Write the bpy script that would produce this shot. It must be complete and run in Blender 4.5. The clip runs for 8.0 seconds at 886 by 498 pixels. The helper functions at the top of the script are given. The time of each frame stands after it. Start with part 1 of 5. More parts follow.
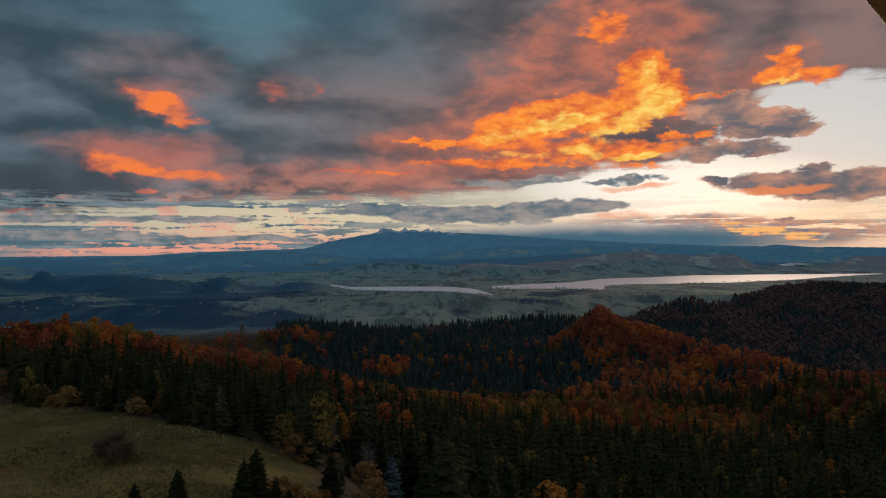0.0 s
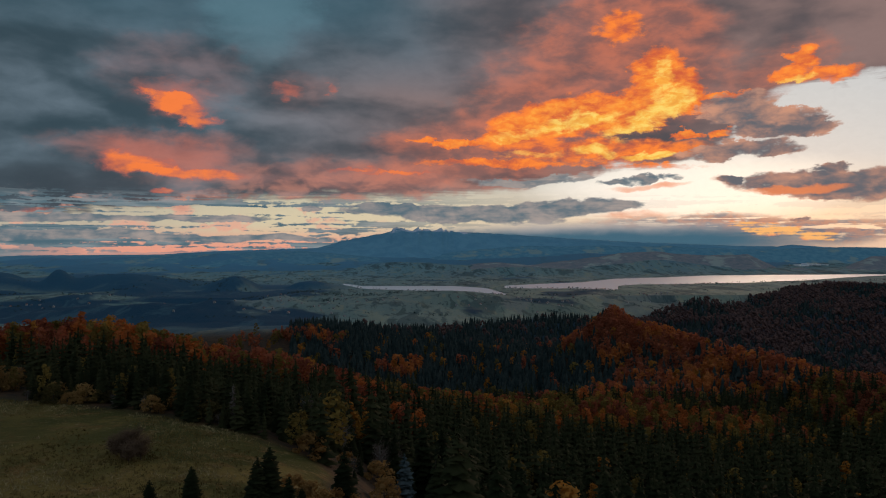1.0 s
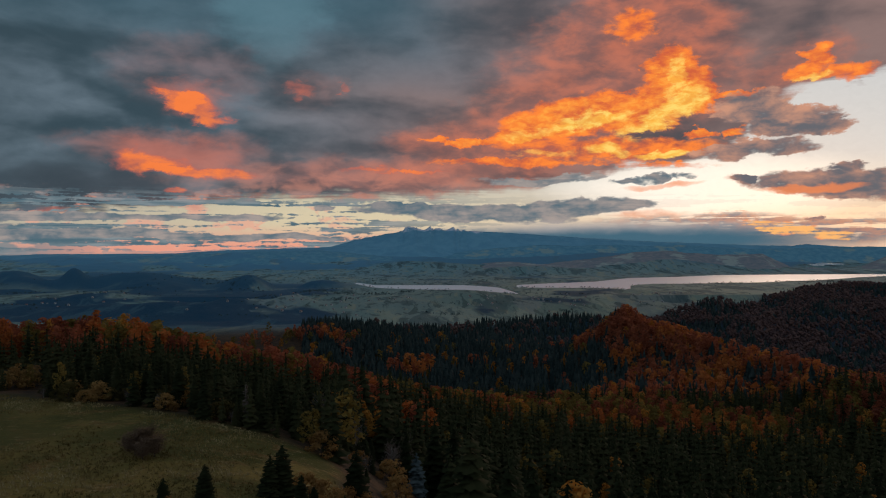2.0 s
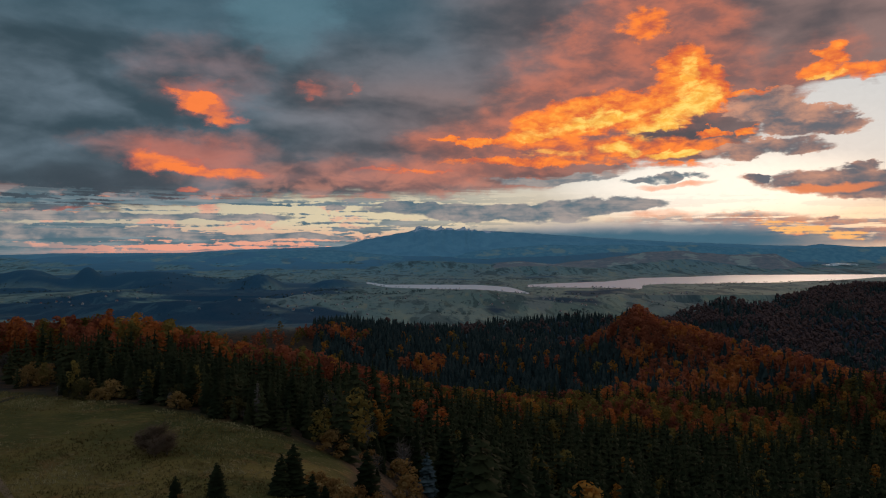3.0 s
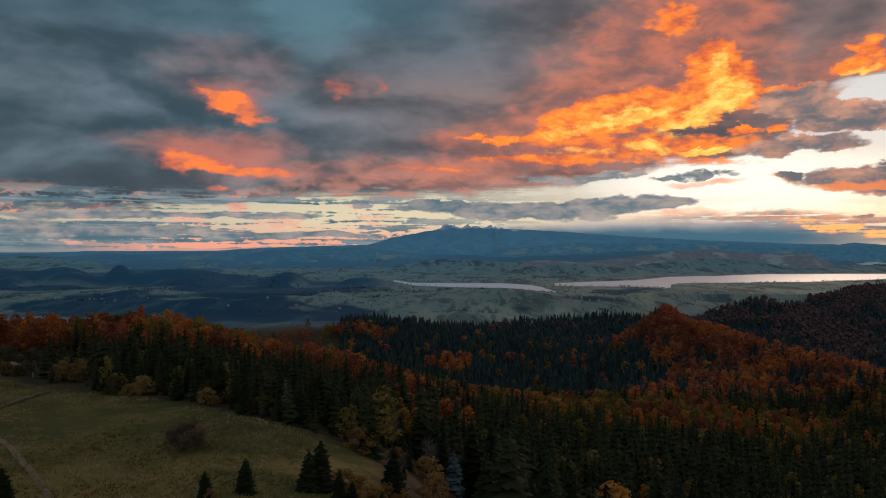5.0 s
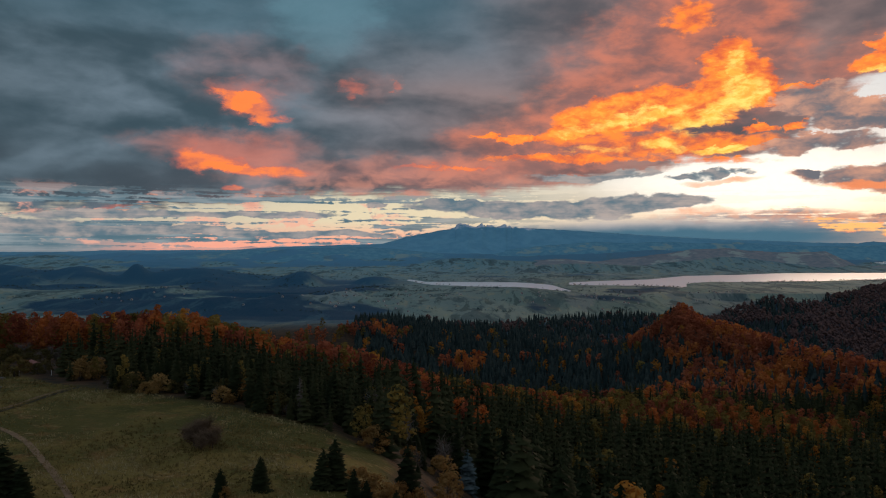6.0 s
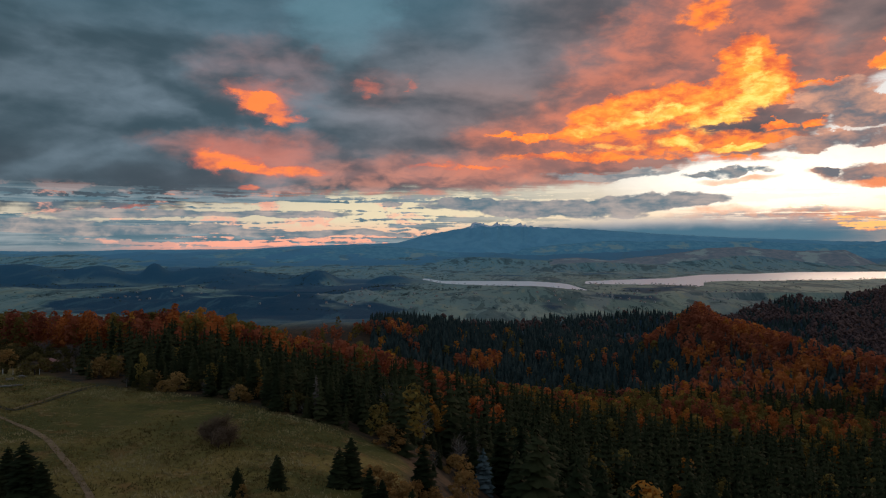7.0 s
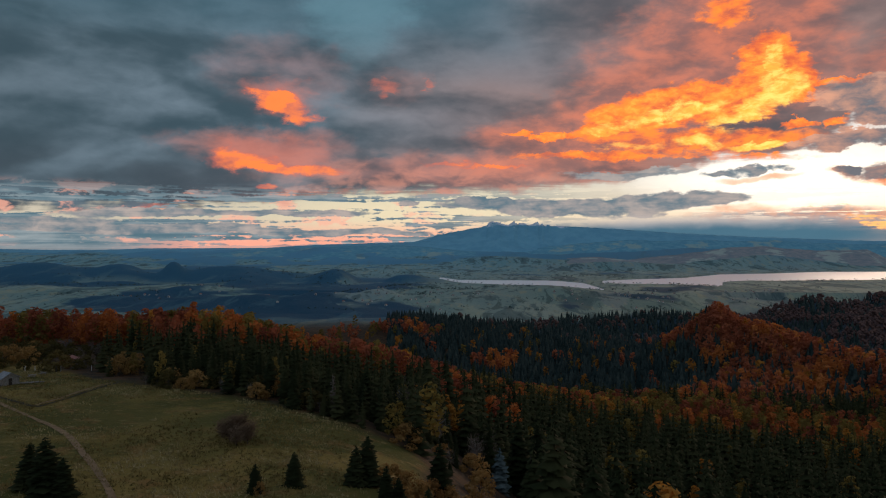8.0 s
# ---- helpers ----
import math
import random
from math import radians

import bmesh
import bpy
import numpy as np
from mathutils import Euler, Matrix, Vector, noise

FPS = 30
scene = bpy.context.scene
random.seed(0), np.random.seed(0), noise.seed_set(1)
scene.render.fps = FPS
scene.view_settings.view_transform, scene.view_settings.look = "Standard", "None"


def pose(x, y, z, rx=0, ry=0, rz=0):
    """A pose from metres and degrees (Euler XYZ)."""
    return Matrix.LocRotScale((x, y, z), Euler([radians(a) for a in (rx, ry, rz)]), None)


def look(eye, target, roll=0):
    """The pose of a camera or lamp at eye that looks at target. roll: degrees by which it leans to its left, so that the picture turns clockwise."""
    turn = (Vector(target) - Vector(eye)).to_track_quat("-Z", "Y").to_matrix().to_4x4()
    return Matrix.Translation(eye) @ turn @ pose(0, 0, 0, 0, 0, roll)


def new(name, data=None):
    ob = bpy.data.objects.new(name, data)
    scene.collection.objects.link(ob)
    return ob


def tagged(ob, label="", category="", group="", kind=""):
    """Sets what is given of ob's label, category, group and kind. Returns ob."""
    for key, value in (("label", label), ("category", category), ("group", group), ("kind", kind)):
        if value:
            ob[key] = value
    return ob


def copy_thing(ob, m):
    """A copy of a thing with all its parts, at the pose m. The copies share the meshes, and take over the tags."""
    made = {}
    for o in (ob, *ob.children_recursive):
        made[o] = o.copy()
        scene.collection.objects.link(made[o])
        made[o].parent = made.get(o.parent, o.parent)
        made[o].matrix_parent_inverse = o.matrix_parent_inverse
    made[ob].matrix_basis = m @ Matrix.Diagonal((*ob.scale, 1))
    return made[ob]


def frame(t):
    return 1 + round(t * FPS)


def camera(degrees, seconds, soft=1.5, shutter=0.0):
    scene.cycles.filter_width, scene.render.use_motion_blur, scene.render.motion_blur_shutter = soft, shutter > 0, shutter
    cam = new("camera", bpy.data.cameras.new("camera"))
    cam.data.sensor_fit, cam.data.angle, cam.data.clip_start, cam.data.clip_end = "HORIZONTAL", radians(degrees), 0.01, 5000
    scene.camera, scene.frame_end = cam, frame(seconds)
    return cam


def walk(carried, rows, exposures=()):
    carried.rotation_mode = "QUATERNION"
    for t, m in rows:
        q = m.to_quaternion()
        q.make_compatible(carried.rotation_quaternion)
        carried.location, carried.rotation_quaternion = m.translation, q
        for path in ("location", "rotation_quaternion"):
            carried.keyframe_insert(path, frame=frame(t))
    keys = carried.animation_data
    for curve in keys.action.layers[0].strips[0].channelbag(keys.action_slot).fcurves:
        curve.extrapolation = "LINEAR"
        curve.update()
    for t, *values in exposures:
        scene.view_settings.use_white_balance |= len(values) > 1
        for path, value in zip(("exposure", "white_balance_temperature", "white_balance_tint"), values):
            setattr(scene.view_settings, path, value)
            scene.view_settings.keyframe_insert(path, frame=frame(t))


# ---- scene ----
LENS = 62.2
EYE = 37.0
cam = camera(LENS, 8.0, soft=1.1)
# seconds, yaw, pitch, roll in degrees: a slow pan to the left beside the lookout tower
ROWS = [
    (0.0, -3.794, 0.164, 0.286),
    (0.5, -3.297, 0.147, 0.230),
    (1.0, -2.794, 0.128, 0.172),
    (1.5, -2.302, 0.091, 0.152),
    (3.0, -1.005, 0.035, 0.066),
    (3.5, -0.513, 0.014, 0.040),
    (4.0, 0.0, 0.0, 0.0),
    (4.5, 0.532, -0.050, -0.007),
    (6.0, 2.165, -0.170, 0.025),
    (6.5, 2.730, -0.202, 0.083),
    (7.0, 3.358, -0.244, 0.110),
    (7.5, 4.033, -0.281, 0.095),
    (8.0, 4.658, -0.319, 0.030),
]
walk(cam, [(t, pose(0, 0, EYE, 90 + pitch, roll, yaw)) for t, yaw, pitch, roll in ROWS], exposures=((0.0, -0.02), (4.0, 0.12), (8.0, 0.36)))

SUN_AZ, SUN_EL = 28.0, 2.5


# ------------------------------------------------------------------ node helpers
def lin(r, g, b):
    return tuple(((c / 255) / 12.92 if c < 10.3 else ((c / 255 + 0.055) / 1.055) ** 2.4) for c in (r, g, b)) + (1.0,)


class Graph:
    """A small writer of node trees."""

    def __init__(self, tree):
        self.tree = tree
        tree.nodes.clear()

    def node(self, kind, **props):
        n = self.tree.nodes.new(kind)
        for key, value in props.items():
            setattr(n, key, value)
        return n

    def put(self, socket, value):
        if isinstance(value, Val):
            value = value.s
        if isinstance(value, bpy.types.NodeSocket):
            self.tree.links.new(value, socket)
        else:
            socket.default_value = value

    def math(self, op, *args, clamp=False):
        n = self.node("ShaderNodeMath", operation=op, use_clamp=clamp)
        for i, a in enumerate(args):
            self.put(n.inputs[i], a)
        return Val(self, n.outputs[0])

    def step(self, x, a, b, lo=0.0, hi=1.0):
        n = self.node("ShaderNodeMapRange", interpolation_type="SMOOTHSTEP")
        for i, v in enumerate((x, a, b, lo, hi)):
            self.put(n.inputs[i], v)
        return Val(self, n.outputs[0])

    def mix(self, f, a, b, blend="MIX"):
        n = self.node("ShaderNodeMix", data_type="RGBA", blend_type=blend)
        self.put(n.inputs[0], f)
        self.put(n.inputs[6], a)
        self.put(n.inputs[7], b)
        return Val(self, n.outputs[2])

    def vec(self, x, y, z=0.0):
        n = self.node("ShaderNodeCombineXYZ")
        for i, v in enumerate((x, y, z)):
            self.put(n.inputs[i], v)
        return Val(self, n.outputs[0])

    def noise(self, v, scale=1.0, detail=4.0, rough=0.55, warp=0.0, colour=False):
        n = self.node("ShaderNodeTexNoise")
        if v is not None:
            self.put(n.inputs["Vector"], v)
        n.inputs["Scale"].default_value, n.inputs["Detail"].default_value = scale, detail
        n.inputs["Roughness"].default_value, n.inputs["Distortion"].default_value = rough, warp
        return Val(self, n.outputs["Color" if colour else "Fac"])

    def voronoi(self, v, scale, colour=True, feature="F1", rnd=1.0):
        n = self.node("ShaderNodeTexVoronoi", feature=feature)
        if v is not None:
            self.put(n.inputs["Vector"], v)
        n.inputs["Scale"].default_value = scale
        n.inputs["Randomness"].default_value = rnd
        return Val(self, n.outputs["Color" if colour else "Distance"])

    def split(self, v):
        n = self.node("ShaderNodeSeparateXYZ")
        self.put(n.inputs[0], v)
        return [Val(self, o) for o in n.outputs]


class Val:
    def __init__(self, g, s):
        self.g, self.s = g, s

    def __add__(self, o):
        return self.g.math("ADD", self, o)

    def __radd__(self, o):
        return self.g.math("ADD", o, self)

    def __sub__(self, o):
        return self.g.math("SUBTRACT", self, o)

    def __rsub__(self, o):
        return self.g.math("SUBTRACT", o, self)

    def __mul__(self, o):
        return self.g.math("MULTIPLY", self, o)

    def __rmul__(self, o):
        return self.g.math("MULTIPLY", o, self)

    def __truediv__(self, o):
        return self.g.math("DIVIDE", self, o)

    def __rtruediv__(self, o):
        return self.g.math("DIVIDE", o, self)


# ------------------------------------------------------------------ sky
def make_sky():
    world = bpy.data.worlds.new("sunset_sky")
    world.use_nodes = True
    scene.world = world
    g = Graph(world.node_tree)
    way = g.node("ShaderNodeTexCoord").outputs["Generated"]
    x, y, z = g.split(way)
    az = g.math("ARCTAN2", x, y) * 57.2958
    el = g.math("ARCSINE", z) * 57.2958
    # cloud textures in degrees of bearing and height
    broad = g.noise(g.vec(az * 0.045, el * 0.12, 7.0), 1.0, 2, 0.5, 0.4)
    roll = g.noise(g.vec(az * 0.12 + broad * 0.8, el * 0.30 + broad * 0.8, 2.0), 1.0, 3, 0.45, 0.3)
    fine = g.noise(g.vec(az * 0.34, el * 0.75, 4.0), 1.0, 5, 0.52, 0.3)
    crisp = g.noise(g.vec(az * 0.85, el * 1.7, 5.0), 1.0, 6, 0.6, 0.4)
    streak = g.noise(g.vec(az * 0.10, el * 2.1, 3.0), 1.0, 6, 0.6, 0.6)
    ribbon = g.noise(g.vec(az * 0.2, el * 3.4, 9.0), 1.0, 6, 0.6, 0.5)
    ripple = g.noise(g.vec(az * 1.5, el * 2.6, 8.0), 1.0, 5, 0.6, 0.8)
    # one warp shared by all the puffs
    wx, wy, wz = g.split(g.noise(g.vec(az * 0.20, el * 0.42, 1.0), 1.0, 7, 0.62, 0.0, True))
    qx, qy, qz = g.split(g.noise(g.vec(az * 0.62, el * 1.15, 12.0), 1.0, 6, 0.6, 0.5, True))
    lofty = g.step(el, 1.0, 9.0, 0.3, 1.0)
    curl_u, curl_v = az + (qx - 0.5) * 2.7 * lofty, el + (qy - 0.5) * 1.7 * lofty * lofty
    wu = curl_u + (wx - 0.5) * 4.4
    wv = curl_v + (wy - 0.5) * 2.6

    def puff(a0, e0, w, h, soft=0.6, tilt=0.0, ragged=1.0):
        """1 inside an ellipse of the sky in degrees, with a torn edge."""
        u = curl_u + (wx - 0.5) * (4.4 * ragged) - a0 if ragged != 1.0 else wu - a0
        v = curl_v + (wy - 0.5) * (2.6 * ragged) - e0 if ragged != 1.0 else wv - e0
        if tilt:
            c, s = math.cos(radians(tilt)), math.sin(radians(tilt))
            u, v = u * c + v * s, v * c - u * s
        u, v = u * (1 / w), v * (1 / h)
        return g.step(g.math("MULTIPLY_ADD", u, u, v * v), 1.0 + soft, 1.0 - soft)

    def any_of(*masks):
        m = masks[0]
        for k in masks[1:]:
            m = g.math("MAXIMUM", m, k)
        return m

    def add_up(*masks):
        m = masks[0]
        for k in masks[1:]:
            m = m + k
        return m

    # clear sky behind the clouds
    sun_side = g.step(g.math("ABSOLUTE", az - SUN_AZ), 36.0, 6.0)
    low = g.mix(sun_side, g.mix(g.step(az, -8.0, -26.0), lin(206, 194, 166), lin(180, 172, 156)), (0.60, 0.54, 0.46, 1))
    high = g.mix(sun_side, lin(110, 140, 152), lin(190, 196, 200))
    clear = g.mix(g.step(el, 2.5, 7.0), low, high)
    clear = g.mix(g.step(el, 2.2, 0.1) * (1.0 - sun_side * 0.85), clear, g.mix(g.step(g.math('ABSOLUTE', az + 13.0), 17.0, 7.0), lin(122, 130, 136), lin(226, 154, 134)))
    core = puff(21.27, 4.55, 9.66, 2.18, 0.98, 0, 0.3)
    clear = g.mix(core, clear, (0.84, 0.83, 0.78, 1))
    nishita = g.node("ShaderNodeTexSky", sky_type="NISHITA", sun_disc=False, sun_elevation=radians(SUN_EL), sun_rotation=radians(SUN_AZ))
    clear = g.mix(0.012, clear, nishita.outputs[0], "ADD")

    # the high deck and its ragged lower edge
    edge = 2.45 + g.step(az, -30.0, -8.0) * 1.55 + g.step(az, -2.0, 24.0) * 2.7 + g.step(az, 22.0, 28.0) * 4.7
    inside = g.step(el + (fine - 0.5) * 2.6 + (ribbon - 0.5) * 1.2 - edge, -0.35, 0.5)
    tone = roll * 0.66 + fine * 0.22 + broad * 0.22 + (crisp - 0.5) * 0.06
    slate = g.mix(g.step(tone, 0.40, 0.74), lin(56, 74, 84), lin(104, 120, 132))
    mauve = g.mix(g.step(tone, 0.40, 0.70), lin(84, 80, 84), lin(140, 116, 112))
    warm = g.step(az + (broad - 0.5) * 46.0 - (el - 9.0) * 1.0, -22.0, 12.0)
    cloud = g.mix(warm, slate, mauve)
    cloud = g.mix(g.step(el + (roll - 0.5) * 8.0, 12.5, 19.0) * g.step(az, 10.0, -6.0) * 0.75, cloud, lin(66, 96, 110))
    cloud = g.mix(puff(-11.06, 18.41, 3.78, 3.78, 0.98, 0, 1.5) * 0.32, cloud, lin(104, 146, 160))
    cloud = g.mix(g.step(el, 9.0, 5.0) * g.step(az, 0.0, -20.0) * g.step(roll, 0.62, 0.40) * 0.7, cloud, lin(62, 70, 78))
    cloud = g.mix(g.step(el, 8.0, 4.5) * g.step(fine, 0.42, 0.60) * 0.55 * g.step(az, -24.0, -6.0), cloud, lin(206, 142, 122))
    cloud = g.mix(g.step(az, -23.0, -35.0) * 0.3, cloud, lin(50, 66, 74))
    cloud = g.mix(g.step(el, 26.0, 50.0), cloud, lin(92, 106, 122))
    cloud = g.mix(g.step(g.math("ABSOLUTE", az), 55.0, 110.0), cloud, lin(126, 138, 154))
    sky = g.mix(inside, clear, cloud)

    # clouds lit from below: a dusky glow, then torn orange bodies with golden undersides
    grain = (crisp - 0.5) * 0.6 + (ripple - 0.5) * 0.15 + (fine - 0.5) * 0.95
    flush = add_up(puff(14.49, 13.45, 9.09, 4.27, 0.98, 12, 1.2) * 0.75, puff(9.86, 9.30, 9.84, 2.69, 0.98, 4, 1) * 0.55, puff(16.94, 16.63, 6.05, 2.32, 0.98, 0, 1.2) * 0.5,
                   puff(4.22, 7.47, 7.45, 2.20, 0.98, 0, 1) * 0.5, puff(20.88, 11.81, 5.77, 2.47, 0.98, 0, 1) * 0.45, puff(1.59, 5.75, 9.69, 1.15, 0.98, 0, 0.8) * 0.4,
                   puff(28.16, 12.84, 3.08, 1.55, 0.98, 20, 0.8) * 0.6)
    flush = flush * 0.9 + (fine - 0.5) * 0.5 * g.step(flush, 0.02, 0.4) + (roll - 0.5) * 0.5 * g.step(flush, 0.02, 0.4)
    sky = g.mix(g.step(flush, 0.05, 0.95) * 0.8, sky, g.mix(g.step(fine * 0.7 + crisp * 0.3, 0.36, 0.66), lin(140, 98, 92), lin(204, 118, 92)))
    body = any_of(puff(19.33, 12.32, 2.28, 2.74, 0.7, 0, 0.8), puff(20.88, 11.22, 1.69, 1.40, 0.7, 0, 0.7), puff(17.54, 10.43, 4.01, 1.68, 0.7, 14, 0.8),
                  puff(11.99, 10.07, 5.48, 1.55, 0.75, 8, 0.8), puff(8.36, 9.04, 2.59, 0.78, 0.8, 8, 0.7), puff(16.33, 16.29, 1.95, 1.10, 0.9, 10, 0.9) * 0.72,
                  puff(14.90, 7.50, 8.23, 1.02, 0.85, 1, 0.8) * 0.7, puff(9.86, 7.98, 5.13, 0.69, 0.85, -3, 0.7) * 0.66, puff(3.78, 8.30, 3.29, 0.35, 0.9, -2, 0.5) * 0.95,
                  puff(21.27, 8.48, 1.00, 0.33, 0.9, 0, 0.4), puff(23.60, 8.38, 1.11, 0.40, 0.9, 0, 0.4), puff(23.16, 11.08, 2.31, 0.32, 0.9, 4, 0.4) * 0.9,
                  puff(28.84, 13.12, 1.01, 0.77, 0.9, 30, 0.6) * 0.9, puff(27.96, 12.38, 1.38, 0.55, 0.9, 15, 0.6) * 0.8, puff(30.51, 12.08, 2.29, 0.61, 0.9, 0, 0.6) * 0.75,
                  puff(6.84, 6.67, 6.52, 0.31, 0.9, -1, 0.5) * 0.75, puff(16.94, 6.34, 6.05, 0.21, 0.9, -3, 0.4) * 0.6)
    body = body + grain * 0.9 * g.step(body, 0.02, 0.4)
    sky = g.mix(g.step(body, 0.25, 0.80), sky, g.mix(g.step(crisp * 0.5 + fine * 0.5, 0.36, 0.60), lin(206, 96, 64), lin(255, 136, 60)))
    sky = g.mix(g.step(body, 0.72, 1.25) * 0.8, sky, g.mix(g.step(ripple * 0.5 + crisp * 0.5, 0.38, 0.62), lin(250, 134, 52), lin(255, 176, 72)))
    gold = any_of(puff(13.04, 9.70, 3.14, 0.52, 0.95, 8, 0.7), puff(17.74, 9.44, 2.32, 0.84, 0.95, 26, 0.7), puff(20.19, 10.75, 1.86, 1.08, 0.95, 30, 0.7),
                  puff(19.53, 12.71, 0.63, 1.50, 0.95, -10, 0.6) * 0.8, puff(14.57, 7.42, 1.65, 0.51, 0.95, 0, 0.7) * 0.9, puff(18.54, 6.99, 2.22, 0.29, 0.9, 0, 0.4),
                  puff(8.79, 8.86, 2.15, 0.39, 0.95, 8, 0.6) * 0.7, puff(9.86, 7.30, 3.42, 0.22, 0.95, 0, 0.5) * 0.6, puff(28.51, 11.95, 1.36, 0.31, 0.95, 5, 0.4) * 0.8)
    sky = g.mix(g.step(gold + grain * 0.7 * g.step(gold, 0.02, 0.4), 0.25, 1.15) * g.step(body, 0.30, 0.6) * 0.85, sky, g.mix(g.step(crisp, 0.4, 0.6), lin(255, 190, 76), lin(255, 228, 118)))

    # the separate coral clouds of the darker side, each in a dusky halo
    halo = add_up(puff(-18.46, 7.44, 5.88, 1.26, 0.98, 0) * 0.55, puff(-17.26, 12.87, 4.62, 2.52, 0.98) * 0.25, puff(-8.49, 12.07, 2.52, 1.09, 0.98) * 0.2, puff(-5.45, 5.73, 10.08, 1.09, 0.98) * 0.55)
    sky = g.mix(halo * g.step(roll * 0.6 + fine * 0.4, 0.30, 0.62) * 0.85, sky, lin(196, 124, 106))
    coral = add_up(puff(-17.98, 11.13, 1.51, 0.84, 0.8, 0, 1.3), puff(-16.13, 10.51, 1.93, 1.01, 0.8, -18, 1.3), puff(-20.23, 6.22, 2.52, 0.76, 0.85, 0, 0.9), puff(-16.05, 5.74, 3.70, 0.42, 0.85, -3, 0.6),
                   puff(-18.18, 4.22, 0.84, 0.21, 0.8, 0, 0.5), puff(-9.00, 11.97, 1.1, 0.55, 0.95, 0, 0.8) * 0.5, puff(-5.89, 12.09, 0.42, 0.32, 0.95, 0, 0.6) * 0.5,
                   puff(-4.14, 6.30, 1.85, 0.17, 0.9, 0, 0.5) * 0.8, puff(-26.10, 2.65, 1.09, 0.38, 0.9, 0, 0.6) * 0.6, puff(-0.62, 6.02, 2.52, 0.17, 0.9, 0, 0.5) * 0.8)
    coral = coral * 0.8 + grain * 0.7 * g.step(coral, 0.02, 0.5)
    glow = add_up(puff(-17.06, 11.19, 2.77, 1.51, 0.98, -14, 1.0) * 0.7, puff(-17.86, 6.89, 4.70, 1.26, 0.98, -3, 0.9) * 0.8, puff(-8.92, 12.05, 1.34, 0.63, 0.98, 0, 0.7) * 0.5, puff(-5.80, 12.14, 0.59, 0.42, 0.98, 0, 0.6) * 0.4)
    sky = g.mix(g.step(glow + (fine - 0.5) * 0.5, 0.1, 1.0) * 0.5, sky, lin(200, 112, 92))
    sky = g.mix(g.step(coral, 0.02, 1.05) * 0.92, sky, g.mix(g.step(coral + (fine - 0.5) * 0.9, 0.35, 1.0), lin(204, 104, 84), lin(252, 130, 64)))

    # thin banks near the horizon
    band = g.step(el, 4.8, 3.4) * g.step(el, -0.5, 0.3)
    left = g.step(az, 12.0, -8.0)
    pink = g.step(fine + (crisp - 0.5) * 0.5, 0.53, 0.64) * band * g.step(az, 2.0, -10.0)
    sky = g.mix(pink * 0.7, sky, lin(230, 164, 142))
    bank = g.step(streak + (crisp - 0.5) * 0.42 + (ripple - 0.5) * 0.22 + (ribbon - 0.5) * 0.2 - g.step(g.math('ABSOLUTE', el - 2.7), 0.7, 0.1) * 0.12 + g.step(az, -14.0, -28.0) * 0.05, 0.475, 0.525) * band * (0.15 + left * 0.85)
    sky = g.mix(bank, sky, g.mix(g.step(ribbon * 0.6 + fine * 0.4, 0.38, 0.66), lin(78, 104, 116), lin(136, 146, 150)))
    grey = add_up(puff(3.35, 2.86, 8.82, 0.63, 0.9, -2, 0.6), puff(11.99, 3.32, 6.30, 0.59, 0.9, 2, 0.6), puff(-7.28, 3.36, 0.84, 0.21, 0.9, 0, 0.7), puff(-1.06, 3.48, 2.52, 0.21, 0.9, 0, 0.8),
                  puff(9.43, 5.25, 5.04, 0.38, 0.9, 3, 0.8) * 0.8, puff(17.74, 5.23, 3.78, 0.34, 0.9, 4, 0.8) * 0.8, puff(-25.64, 2.35, 6.72, 0.26, 0.9, 0, 0.5),
                  puff(-27.75, 1.25, 9.66, 0.36, 0.9, 0, 0.5), puff(-14.46, 1.0, 10.08, 0.3, 0.9, 0, 0.5), puff(-33.61, 1.9, 5.04, 0.3, 0.9, 0, 0.6), puff(-14.82, 2.38, 5.04, 0.25, 0.9, 0, 0.6))
    grey = grey * 0.85 + grain * 1.15 * g.step(grey, 0.02, 0.4)
    sky = g.mix(g.step(grey, 0.28, 0.62), sky, g.mix(g.step(fine * 0.5 + crisp * 0.3 + ribbon * 0.2, 0.38, 0.64), lin(86, 108, 120), lin(166, 154, 148)))
    dark = add_up(puff(26.42, 9.50, 4.41, 0.84, 0.9, -8, 0.9), puff(27.47, 8.50, 3.36, 0.59, 0.9, 0, 0.8), puff(24.99, 7.11, 4.41, 0.59, 0.9, 4, 0.8), puff(25.35, 10.86, 2.52, 0.59, 0.9, 0, 0.8) * 0.7,
                  puff(28.51, 4.60, 5.04, 0.84, 0.9, -4, 0.7), puff(24.37, 5.05, 0.63, 0.34, 0.9, 0, 0.7), puff(33.67, 4.25, 4.20, 1.09, 0.9, 0, 0.7), puff(30.64, 5.63, 1.43, 0.34, 0.9, 0, 0.6),
                  puff(28.51, 2.36, 0.84, 0.17, 0.9, 0, 0.7))
    dark = dark * 0.8 + grain * 1.15 * g.step(dark, 0.02, 0.4)
    sky = g.mix(g.step(dark, 0.26, 0.66), sky, g.mix(g.step(fine * 0.6 + crisp * 0.4 - (dark - 0.5) * 0.12, 0.36, 0.64), lin(104, 104, 110), lin(206, 150, 124)))
    under = any_of(puff(28.51, 4.18, 3.74, 0.35, 0.95, 0, 0.4), puff(18.34, 4.72, 3.57, 0.25, 0.95, 3, 0.4) * 0.8, puff(17.34, 2.73, 3.61, 0.38, 0.95, 2, 0.5) * 0.7, puff(27.82, 6.94, 3.10, 0.27, 0.9, 4, 0.5) * 0.3) + grain * 0.5
